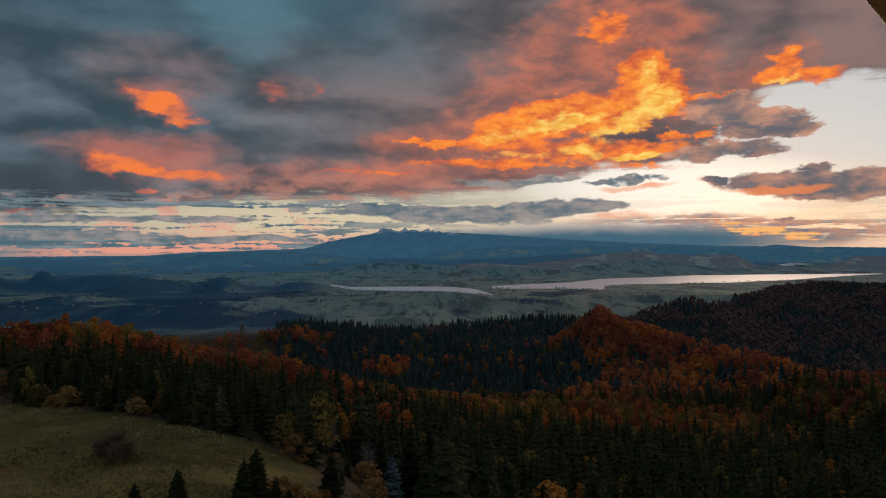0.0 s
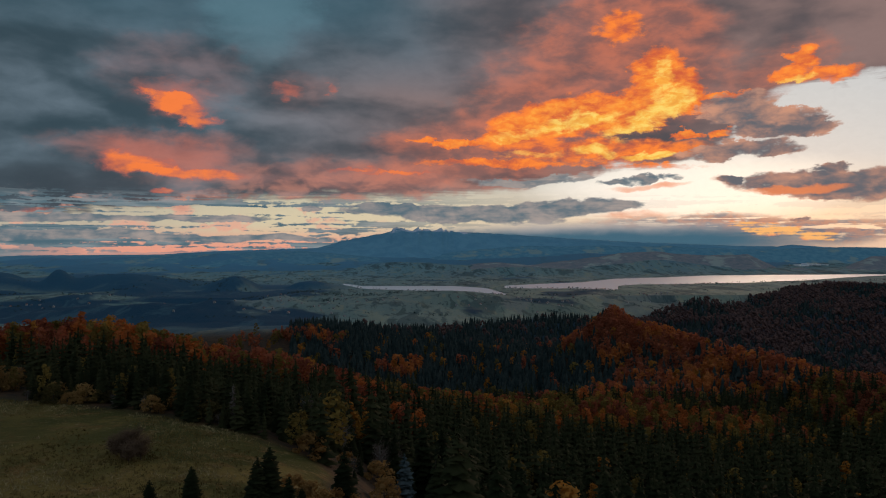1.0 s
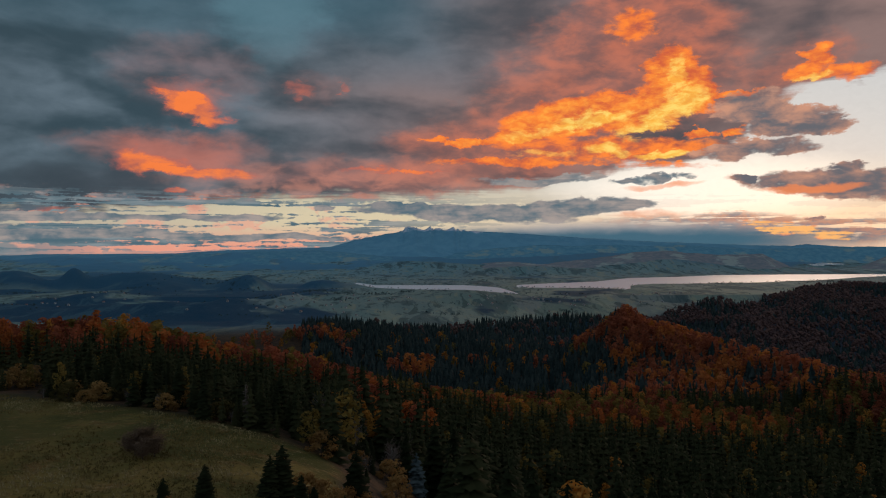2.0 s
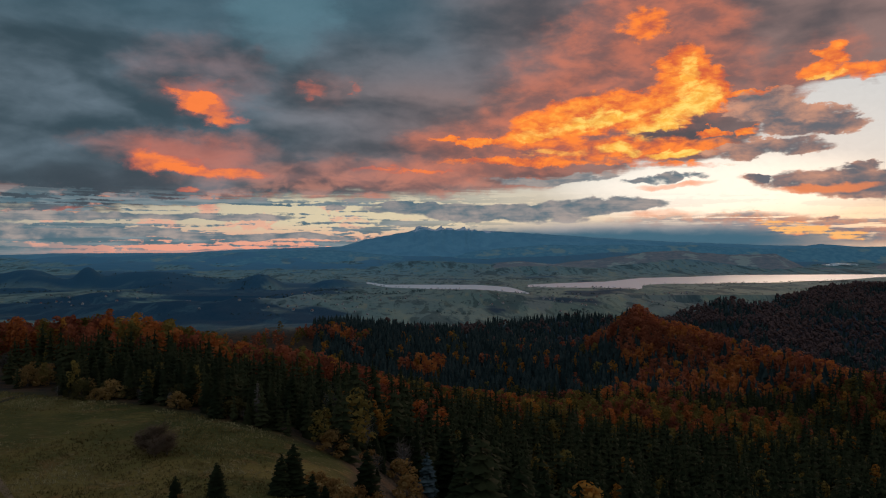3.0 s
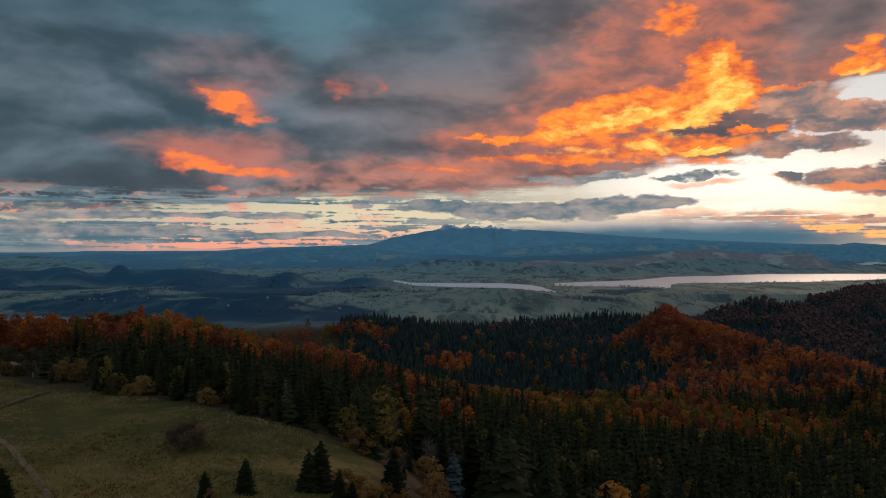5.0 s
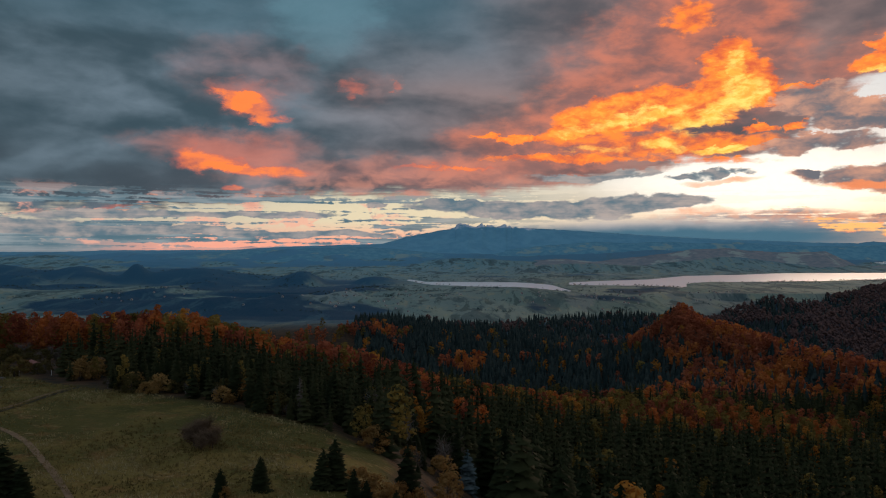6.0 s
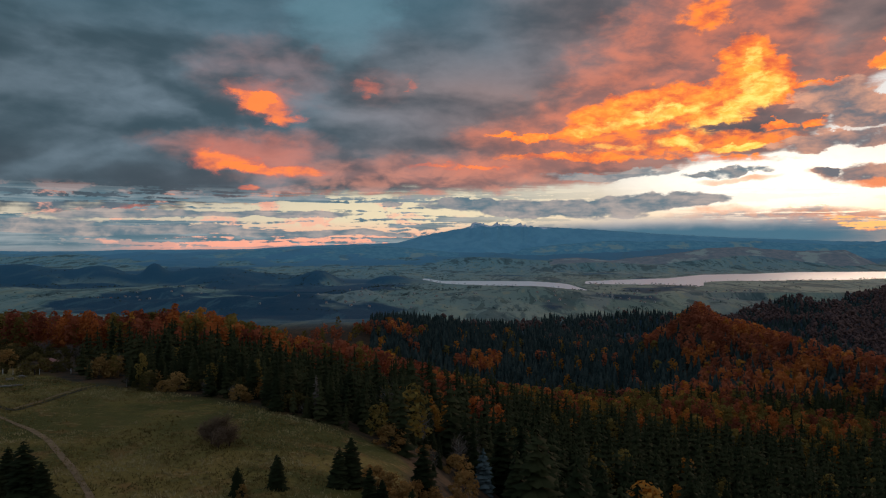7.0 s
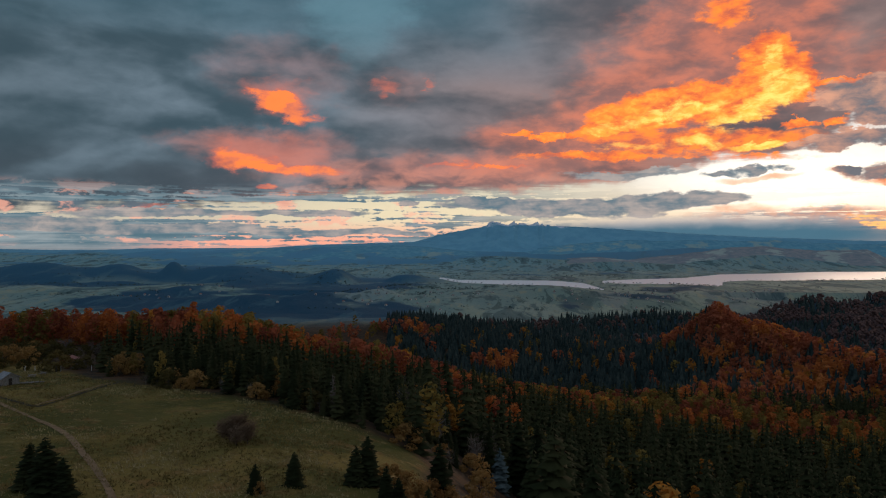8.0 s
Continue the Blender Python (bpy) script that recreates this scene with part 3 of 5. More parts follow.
def woods_end(x, y):
    """Depth at which the near forests give way to the fields of the valley."""
    az, _ = bearing(x, y)
    return crest(az, -42, 1000, -13, 1000, -10, 1150, -7, 1290, -2, 1290, 5, 1420, 12, 1460, 18, 1610, 22, 1790, 27, 1940, 32, 2040, 42, 2100) + 170 * fbm(x, y, 300.0, 4, 91)


def rust_mask(x, y):
    az, d = bearing(x, y)
    n = fbm(x, y, 90.0, 3, 71)
    m = smooth(az, -8, -13) * smooth(d, 250, 285) * 0.95
    m = np.maximum(m, smooth(az, -16, -11) * smooth(az, 3, -2) * smooth(d, 255, 275) * smooth(d, 480, 420) * 0.85)
    m = np.maximum(m, smooth(az, -4, 1) * smooth(d, 375, 430) * smooth(d, 640, 560) * 0.74)
    m = np.maximum(m, smooth(az + 8.0 * n, 11 + 1.5 * smooth(d, 560, 720), 15 + 1.0 * smooth(d, 560, 720)) * smooth(d, 440, 500) * smooth(d, 1250, 1150) * (0.78 + 0.9 * fbm(x, y, 55.0, 2, 73) + 0.15 * smooth(az, 18, 22)))
    far = np.maximum(smooth(az, 12, 19) * smooth(d, 1150, 1250) * 0.72, 0.02 + 0.75 * smooth(fbm(x, y, 130.0, 2, 77), 0.12, 0.3) * smooth(az, -16, -10) * smooth(az, 4, 1) * smooth(d, 1120, 1000))
    m = np.where(d > 640, np.where((az > 12) & (d < 1250), m, far), m)
    m = m * (1 - 0.85 * smooth(fbm(x, y, 48.0, 2, 79), 0.06, 0.22) * smooth(d, 380, 450))
    return np.clip(m * (1 + 1.5 * n), 0, 1)


def build_ground():
    az = np.concatenate([np.arange(-180, -44, 4.0), np.arange(-44, 42, 0.25), np.arange(42, 180, 4.0)])
    d = np.concatenate([[0.05], np.geomspace(3, 600, 130), np.arange(612, 1400, 12.0), np.arange(1400, 3500, 22.0), np.arange(3500, 4761, 22.0)])
    r = d[:, None] / np.cos(np.radians(np.clip(az, -42, 39)))[None, :]
    a = np.radians(az)[None, :]
    x, y = r * np.sin(a), r * np.cos(a)
    x[0], y[0] = 0.4, 0.0
    z = ground(x, y)
    nd, na = z.shape
    verts = np.stack([x, y, z], -1).reshape(-1, 3)
    i, j = np.meshgrid(np.arange(nd - 1), np.arange(na), indexing="ij")
    j2 = (j + 1) % na
    faces = np.stack([i * na + j, i * na + j2, (i + 1) * na + j2, (i + 1) * na + j], -1).reshape(-1, 4)[:, ::-1]
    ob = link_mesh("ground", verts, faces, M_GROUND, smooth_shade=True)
    tagged(ob, "rolling autumn ground of meadow, forest floor and valley fields", "ground", kind="structure")
    A_, D_ = bearing(x, y)
    n1, n2 = fbm(x, y, 420.0, 4, 91), fbm(x, y, 160.0, 3, 95)
    valley = smooth(D_ - np.maximum(woods_end(x, y), 1250), -30, 50)
    hills = bump_at(A_, D_, -20.81, 2480, 20.0, 190, 1.0) * smooth(A_, -3, -7)
    woods = np.clip(smooth(n1 + n2 * 0.5 + fbm(x, y, 260.0, 5, 11) * 0.5 - 0.42 * smooth(A_, -9, -3) + 0.13 * smooth(A_, -8, -16), -0.02, 0.05) + 1.9 * hills, 0, 1) * valley
    woods = np.maximum(woods, smooth(D_, 3650, 3900) * smooth(n1 + 0.35 * n2 + (z + 30) / 120, -0.1, 0.1))
    woods = np.maximum(woods, (1 - valley) * smooth(D_, 1150, 1300))
    rust = np.maximum(rust_mask(x, y) * smooth(D_, 2400, 1900), smooth(A_, 4, 12) * smooth(D_, 3400, 3600) * 0.7)
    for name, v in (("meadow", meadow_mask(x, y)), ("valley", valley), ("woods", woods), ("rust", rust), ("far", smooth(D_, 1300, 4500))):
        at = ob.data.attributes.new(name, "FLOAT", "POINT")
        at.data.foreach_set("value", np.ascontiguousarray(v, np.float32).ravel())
    return ob


build_ground()


def water_material():
    m, g, b = material("lake_water", 0.55, 0.5)
    # seen so flat that nearly all light is mirrored by the ripples
    b.inputs["Base Color"].default_value = (0.97, 0.97, 0.97, 1)
    b.inputs["Metallic"].default_value = 1.0
    pos = g.node("ShaderNodeNewGeometry").outputs["Position"]
    bump(g, b, g.noise(pos, 0.15, 3, 0.6), 0.06, 0.3)
    return m


def build_lake():
    a = np.radians(np.arange(-9, 36.1, 1.0))
    d = np.arange(2000, 3701, 100.0)
    r = d[:, None] / np.cos(a)[None, :]
    x, y = r * np.sin(a), r * np.cos(a)
    verts = np.stack([x, y, np.full_like(x, LAKE_Z)], -1).reshape(-1, 3)
    nd, na = x.shape
    i, j = np.meshgrid(np.arange(nd - 1), np.arange(na - 1), indexing="ij")
    faces = np.stack([i * na + j, i * na + j + 1, (i + 1) * na + j + 1, (i + 1) * na + j], -1).reshape(-1, 4)[:, ::-1]
    ob = link_mesh("lake", verts, faces, water_material())
    tagged(ob, "long calm lake mirroring the bright sunset sky", "lake", kind="structure")


build_lake()


# ------------------------------------------------------------------ mountains
def mountain_material():
    m, g, b = material("hazed_mountain_rock", 0.9, 0.1)
    pos = g.node("ShaderNodeNewGeometry").outputs["Position"]
    x, y, z = g.split(pos)
    n = g.noise(pos, 0.012, 6, 0.6)
    # rock colour carries the blue of distance haze; the snow is its own
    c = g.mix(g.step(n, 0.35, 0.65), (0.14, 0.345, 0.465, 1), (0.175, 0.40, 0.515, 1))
    snow = g.step(z + (n - 0.5) * 120.0, 158.0, 170.0)
    c = g.mix(snow * 0.9, c, (0.66, 0.72, 0.80, 1))
    g.put(b.inputs["Base Color"], c)
    bump(g, b, n, 0.35, 20.0)
    return m


def build_mountains(name, label, d0, depth_w, crest_of, mat, a0, a1, jag):
    az = np.arange(a0, a1, 0.09)
    t = np.linspace(0, 1, 26)
    a = np.radians(az)[None, :]
    d = (d0 - depth_w + depth_w * t)[:, None] + 0 * a
    x, y = d * np.tan(a), d
    top = crest_of(az)[None, :]
    ribs = fbm(x, y, 130.0, 5, 120)
    foot = ground(x[0], y[0])[None, :] - 6.0
    z = foot + (np.maximum(top, foot) - foot) * (t[:, None] ** 1.25) + ribs * 0.22 * np.maximum(top - foot, 0) * np.sin(np.pi * t)[:, None] + jag * value_noise(az * 4.0, az * 0, 9)[None, :] * t[:, None] ** 3
    x, y = np.vstack([x, x[-1:]]), np.vstack([y, y[-1:] + 30])
    z = np.vstack([z, np.full((1, len(az)), -110.0)])
    nd, na = z.shape
    verts = np.stack([x, y, z], -1).reshape(-1, 3)
    i, j = np.meshgrid(np.arange(nd - 1), np.arange(na - 1), indexing="ij")
    faces = np.stack([i * na + j, i * na + j + 1, (i + 1) * na + j + 1, (i + 1) * na + j], -1).reshape(-1, 4)[:, ::-1]
    ob = link_mesh(name, verts, faces, mat, smooth_shade=True)
    return tagged(ob, label, "mountains", kind="structure")


M_HAZED_ROCK = mountain_material()


def high_crest(az):
    c = crest(az, -9.8, 20, -6.9, 56, -6.0, 76, -4.9, 104, -3.8, 122, -2.6, 140, -1.7, 152, -1.1, 172, 1.6, 172, 2.9, 164, 6.0, 152, 9.0, 136, 13, 112, 18, 88, 24, 66, 35.2, 40)
    peaks = np.abs(value_noise(az * 2.3, az * 0, 3)) + 0.8 * np.abs(value_noise(az * 5.6, az * 0, 4))
    return c + 50 * (peaks - 0.2) * smooth(az, -1.5, -0.9) * smooth(az, 4.2, 2.4)


def far_crest(az):
    return crest(az, -42, 16, -31.09, 6, -28.10, 10, -27.06, 16, -21.95, 16, -18.06, 18, -14.41, 40, -9.78, 50, -6.32, 60, -1.06, 40, 25.35, 30, 28.16, 70, 32.12, 40, 42, 30) + 3 * value_noise(az * 0.7, az * 0, 14)


def ridge_material():
    m, g, b = material("hazed_ridge_forest", 0.9, 0.1)
    pos = g.node("ShaderNodeNewGeometry").outputs["Position"]
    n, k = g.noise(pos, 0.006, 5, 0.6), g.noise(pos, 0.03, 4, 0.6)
    # forest and clearings in pale blue, with distance haze painted in
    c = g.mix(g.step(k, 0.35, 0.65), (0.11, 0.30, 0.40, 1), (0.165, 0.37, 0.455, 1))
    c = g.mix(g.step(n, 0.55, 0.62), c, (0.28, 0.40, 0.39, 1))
    g.put(b.inputs["Base Color"], c)
    bump(g, b, k, 0.6, 12.0)
    return m


def brown_ridge_material():
    m, g, b = material("hazed_ridge_beech", 0.9, 0.1)
    pos = g.node("ShaderNodeNewGeometry").outputs["Position"]
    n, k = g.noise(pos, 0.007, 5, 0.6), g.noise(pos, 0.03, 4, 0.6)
    # beech brown greyed and paled in the colour itself for distance haze
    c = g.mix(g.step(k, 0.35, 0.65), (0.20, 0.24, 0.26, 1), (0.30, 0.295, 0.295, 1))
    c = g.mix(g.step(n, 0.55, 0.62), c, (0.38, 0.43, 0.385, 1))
    g.put(b.inputs["Base Color"], c)
    bump(g, b, k, 0.6, 12.0)
    return m


M_HAZED_RIDGE, M_HAZED_BROWN = ridge_material(), brown_ridge_material()


def middle_crest(az):
    return crest(az, -3.70, -60, 2.91, 20, 5.10, 40, 9.43, 65, 11.99, 59, 14.90, 66, 16.94, 58, 19.72, 63, 22.41, 47, 26.07, 37, 31.09, 51, 42, 40) + 4 * value_noise(az * 1.1, az * 0, 24)


def brown_crest(az):
    return crest(az, -1.06, -75, 2.91, -55, 5.10, -34, 6.84, -28, 9.43, -43, 11.56, -28, 14.90, 3, 16.54, 22, 18.94, 29, 20.50, 15, 22.78, 6, 25.35, 12, 27.2, -62, 31.4, -62, 33, -3, 42, -9) + 4 * value_noise(az * 1.3, az * 0, 25)


def west_crest(az):
    return crest(az, -42, -32, -31.09, -19, -27.75, -32, -24.92, -19, -21.95, -12, -18.86, 11, -14.41, 24, -8.06, 37, -3.70, 8, 0.71, -32, 5.10, -74, 7.28, -75) + 4 * value_noise(az * 0.9, az * 0, 26)


build_mountains("wooded_ridge", "wooded ridge below the mountain range, coloured haze blue", 4480, 260, middle_crest, M_HAZED_RIDGE, -3.70, 42, 2)
build_mountains("wooded_ridge", "brownish wooded hills beyond the lake, greyed with haze colour", 4000, 330, brown_crest, M_HAZED_BROWN, -0.62, 42, 2)
build_mountains("wooded_ridge", "wooded ridge beyond the valley, coloured haze blue", 4250, 420, west_crest, M_HAZED_RIDGE, -42, 6.84, 2)
build_mountains("mountain_range", "jagged mountain range dusted with snow under cloud, coloured haze blue", 4780, 420, high_crest, M_HAZED_ROCK, -10.63, 36.62, 4)
build_mountains("far_ridge", "wooded ridge along the horizon, coloured haze blue", 4640, 300, far_crest, M_HAZED_ROCK, -42, 42, 2)


# ------------------------------------------------------------------ trees
rng = np.random.default_rng(7)


def tri_cat(parts):
    """Joins lists of (verts, tris) into one pair of arrays."""
    vs, fs, n = [], [], 0
    for v, f in parts:
        vs.append(np.asarray(v, float))
        fs.append(np.asarray(f, int) + n)
        n += len(v)
    return np.concatenate(vs), np.concatenate(fs)


def tube(p, q, r0, r1, sides=6):
    """A tapered limb from p to q."""
    p, q = np.array(p, float), np.array(q, float)
    w = (q - p) / np.linalg.norm(q - p)
    u = np.cross(w, (0.31, 0.95, 0.05))
    u /= np.linalg.norm(u)
    v = np.cross(w, u)
    t = np.arange(sides) * 2 * np.pi / sides
    ring = np.cos(t)[:, None] * u + np.sin(t)[:, None] * v
    verts = np.concatenate([p + ring * r0, q + ring * r1, [q + w * r1]])
    f = []
    for i in range(sides):
        j = (i + 1) % sides
        f += [(i, j, sides + j), (i, sides + j, sides + i), (sides + i, sides + j, 2 * sides)]
    return verts, f


def spruce_crown(whorls, arms, seed, width=0.19, bottom=0.06, sprays=True, thin=0.0):
    """Needle sprays of a spruce one metre high: drooping arms in tiers."""
    r = np.random.default_rng(seed)
    parts = []
    for k in range(whorls):
        t = k / (whorls - 1)
        z0 = bottom + (0.97 - bottom) * t ** 0.92
        reach = width * (1 - t) ** 0.72 * r.uniform(0.85, 1.12) + 0.030
        turn = r.uniform(0, 6.28)
        for i in range(arms if t < 0.8 else max(5, arms - 2)):
            if r.random() < thin:
                continue
            a = turn + 6.283 * i / arms + r.uniform(-0.25, 0.25)
            L = reach * r.uniform(0.72, 1.15)
            c, s = math.cos(a), math.sin(a)
            half = 0.42 * L * r.uniform(0.7, 1.1) + 0.006
            droop = L * r.uniform(0.2, 0.7)
            z = z0 + r.uniform(-0.022, 0.022)
            tip = (c * L, s * L, z - droop + 0.10 * L)
            m = np.array((c * L * 0.58, s * L * 0.58, z - droop * 0.5))
            side = np.array((-s, c, 0)) * half
            fall = np.array((0, 0, -0.35 * half))
            parts.append(([(0, 0, z + 0.01), m + side + fall, tip, m - side + fall, m + (0, 0, 0.25 * half)],
                          [(0, 1, 4), (1, 2, 4), (2, 3, 4), (3, 0, 4)]))
            if sprays:
                for sg in (-1, 1):
                    b = m * 0.75 + side * sg * 0.5
                    e = b + np.array((c, s, 0)) * L * 0.28 + np.array((-s, c, 0)) * sg * half * 0.75 + np.array((0, 0, -0.3 * L))
                    parts.append(([b, e, b + (0, 0, -0.12 * L - 0.01) + np.array((c, s, 0)) * L * 0.2], [(0, 1, 2)]))
    # the dense inner needles close to the stem
    for z0, z1, rad in ((bottom + 0.05, 0.62, 0.075), (0.36, 0.82, 0.055), (0.60, 0.93, 0.038), (0.78, 1.0, 0.024)):
        a = np.arange(6) * 1.047 + r.uniform(0, 6)
        rr = rad * r.uniform(0.7, 1.25, 6) * (width / 0.19) ** 0.5 * (1.0 - 0.6 * min(1.0, thin * 2))
        ring = np.stack([rr * np.cos(a), rr * np.sin(a), z0 + r.uniform(-0.03, 0.03, 6)], -1)
        parts.append((np.vstack([ring, [(0, 0, z1)]]), [(i, (i + 1) % 6, 6) for i in range(6)]))
    return tri_cat(parts)


def cone_crown(tiers, sides, seed, width=0.225):
    """A far spruce: ragged tiers of skirts."""
    r = np.random.default_rng(seed)
    parts = []
    for k in range(tiers):
        t = k / tiers
        z0, z1 = 0.08 + 0.8 * t, min(1.02, 0.08 + 0.8 * t + 0.95 / tiers + 0.12)
        a = np.arange(sides) * 6.283 / sides + r.uniform(0, 6)
        rad = width * (1 - t) ** 0.9 * r.uniform(0.7, 1.2, sides) + 0.02
        ring = np.stack([rad * np.cos(a), rad * np.sin(a), z0 + r.uniform(-0.05, 0.05, sides)], -1)
        parts.append((np.vstack([ring, [(0, 0, z1)]]), [(i, (i + 1) % sides, sides) for i in range(sides)]))
    return tri_cat(parts)


def leaf_crown(lumps, leaves, size, seed, slim=0.30, base=0.34):
    """A leafy crown of a tree one metre high: many leaf sprays in uneven lumps."""
    r = np.random.default_rng(seed)
    vs = []
    for k in range(lumps):
        t = (k + 0.5) / lumps
        z = base + (0.93 - base) * t
        wide = slim * math.sin(math.pi * min(1, 0.22 + 0.78 * t) ** 0.9) ** 0.8
        a = k * 2.4 + r.uniform(-0.6, 0.6)
        c = np.array((math.cos(a) * wide * 0.62, math.sin(a) * wide * 0.62, z))
        rad = 0.115 * r.uniform(0.75, 1.3) * (slim / 0.30) ** 0.5
        n = r.normal(size=(leaves, 3))
        n /= np.linalg.norm(n, axis=1)[:, None]
        p = c + n * rad * r.uniform(0.55, 1.08, leaves)[:, None] * (1.1, 1.1, 0.95)
        u = np.cross(n, r.normal(size=(leaves, 3)))
        u /= np.linalg.norm(u, axis=1)[:, None]
        w = np.cross(n + 0.5 * r.normal(size=(leaves, 3)), u)
        w /= np.linalg.norm(w, axis=1)[:, None]
        s = size * r.uniform(0.6, 1.3, leaves)[:, None]
        vs.append(np.stack([p - u * s, p - w * s * 0.7, p + u * s, p + w * s * 0.7], 1))
    v = np.concatenate(vs)
    m = len(v)
    q = np.arange(m)[:, None] * 4
    f = np.concatenate([q + (0, 1, 2), q + (0, 2, 3)])
    return v.reshape(-1, 3), f


def lump_crown(lumps, seed, slim=0.27, base=0.22):
    """A far leafy crown: a few uneven eight-sided lumps."""
    r = np.random.default_rng(seed)
    oct_v = np.array([(1, 0, 0), (0, 1, 0), (-1, 0, 0), (0, -1, 0), (0, 0, 1), (0, 0, -1)], float)
    oct_f = [(0, 1, 4), (1, 2, 4), (2, 3, 4), (3, 0, 4), (1, 0, 5), (2, 1, 5), (3, 2, 5), (0, 3, 5)]
    parts = []
    for k in range(lumps):
        t = (k + 0.5) / lumps
        a = k * 2.4 + r.uniform(-0.6, 0.6)
        wide = slim * (0.75 if t < 0.75 else 0.3)
        c = np.array((math.cos(a) * wide * 0.6, math.sin(a) * wide * 0.6, base + (0.88 - base) * t))
        turn = np.array(Euler((r.uniform(0, 1), r.uniform(0, 1), r.uniform(0, 3))).to_matrix())
        v = (oct_v * r.uniform(0.7, 1.25, (6, 1)) * 0.17 * r.uniform(0.8, 1.25)) @ turn.T + c
        parts.append((v, oct_f))
    return tri_cat(parts)


def twig_crown(seed, limbs=34, fork=3):
    """Bare limbs of a leafless tree or shrub one metre high."""
    r = np.random.default_rng(seed)
    parts = []
    for k in range(limbs):
        z = r.uniform(0.12, 0.75)
        a = r.uniform(0, 6.28)
        L = r.uniform(0.16, 0.34)
        p = np.array((0, 0, z))
        q = p + (math.cos(a) * L * 0.7, math.sin(a) * L * 0.7, L * r.uniform(0.5, 1.0))
        parts.append(tube(p, q, 0.008, 0.003, 3))
        for _ in range(fork):
            e = q * 0.6 + p * 0.4 + r.normal(size=3) * 0.09 + (0, 0, 0.1)
            parts.append(tube(q * 0.6 + p * 0.4, e, 0.004, 0.0015, 3))
    return tri_cat(parts)


def trunk_of(height_share, r0, limbs, seed):
    """The trunk as one tapered tube and its limbs, each apart."""
    r = np.random.default_rng(seed)
    lean = r.uniform(-0.015, 0.015, 2)
    t = np.arange(8) * 2 * np.pi / 8
    rings, shares = [], ((-0.03, 1.25), (0.04, 1.0), (0.5, 0.7), (0.8, 0.42), (1.0, 0.14))
    for z, k in shares:
        rings.append(np.stack([lean[0] * max(z, 0) + r0 * k * np.cos(t), lean[1] * max(z, 0) + r0 * k * np.sin(t), np.full(8, z * height_share)], -1))
    f = []
    for i in range(len(shares) - 1):
        for a in range(8):
            b = (a + 1) % 8
            f += [(i * 8 + a, i * 8 + b, i * 8 + 8 + b), (i * 8 + a, i * 8 + 8 + b, i * 8 + 8 + a)]
    out = []
    for k in range(limbs):
        z = height_share * r.uniform(0.45, 0.9)
        a = k * 2.4 + r.uniform(-0.4, 0.4)
        out.append(tube((0, 0, z), (math.cos(a) * 0.17, math.sin(a) * 0.17, z + 0.14), r0 * 0.42, r0 * 0.12, 5))
    return (np.concatenate(rings), f), out


def tree_kind(name, crown, trunk, crown_mat, trunk_mat, label, category):
    """A single tree, one metre high, with trunk, limbs and crown as parts; copies are scaled to size."""
    root = new(name)
    tagged(root, label, category)
    stem, limbs = trunk
    link_mesh("trunk", *stem, trunk_mat, root)
    for limb in limbs:
        link_mesh("limb", *limb, trunk_mat, root)
    link_mesh("crown", *crown, crown_mat, root)
    return root


KINDS = {}


def add_kind(key, name, label, category, group, crowns, trunks, crown_mat, trunk_mat):
    KINDS[key] = [tagged(tree_kind(name, c, t, crown_mat, trunk_mat, label, category), group=group) for c, t in zip(crowns, trunks)]


USED = set()


def plant(key, x, y, h, wide=1.0):
    kinds = KINDS[key]
    i = int(rng.integers(len(kinds)))
    z = float(ground(np.array([x]), np.array([y]))[0])
    m = pose(x, y, z - 0.15, rng.uniform(-1.5, 1.5), rng.uniform(-1.5, 1.5), rng.uniform(0, 360)) @ Matrix.Diagonal((h * wide, h * wide, h, 1))
    ob = kinds[i]
    if (key, i) in USED:
        ob = copy_thing(ob, Matrix.Identity(4))
    USED.add((key, i))
    ob.matrix_basis = m


def drop_unused():
    for key, kinds in KINDS.items():
        for i, ob in enumerate(kinds):
            if (key, i) not in USED:
                for o in (*ob.children_recursive, ob):
                    bpy.data.objects.remove(o)


T4 = [trunk_of(0.95, 0.013, 0, 30 + k) for k in range(4)]
B4 = [trunk_of(0.82, 0.017, 6, 40 + k) for k in range(4)]
add_kind("spruce", "spruce", "tall dark green spruce standing in the forest", "tree", "spruces of the forest", [spruce_crown(21, 9, k) for k in range(4)], T4, M_SPRUCE, M_BARK)
add_kind("rust", "beech", "beech with rust-red autumn leaves in the forest", "tree", "autumn trees of the forest", [leaf_crown(17, 52, 0.030, 50 + k) for k in range(3)], B4, M_RUST, M_BARK)
add_kind("orange", "beech", "beech with orange autumn leaves in the forest", "tree", "autumn trees of the forest", [leaf_crown(17, 52, 0.030, 60 + k) for k in range(3)], B4, M_ORANGE, M_BARK)
add_kind("yellow", "birch", "slim birch with yellow autumn leaves and pale trunk", "tree", "birches of the forest edge", [leaf_crown(18, 48, 0.029, 70 + k, 0.21, 0.30) for k in range(3)], B4, M_YELLOW, M_BIRCH)
add_kind("olive", "beech", "beech with fading olive-brown leaves in the forest", "tree", "autumn trees of the forest", [leaf_crown(17, 52, 0.030, 64 + k) for k in range(3)], B4, M_OLIVE, M_BARK)
add_kind("olive_shrub", "shrub", "rounded olive-brown shrub beside the meadow", "shrub", "shrubs of the meadow", [leaf_crown(11, 120, 0.036, 106 + k, 0.55, 0.12) for k in range(3)], [trunk_of(0.5, 0.03, 7, 108)] * 3, M_SCRUB, M_BARK)
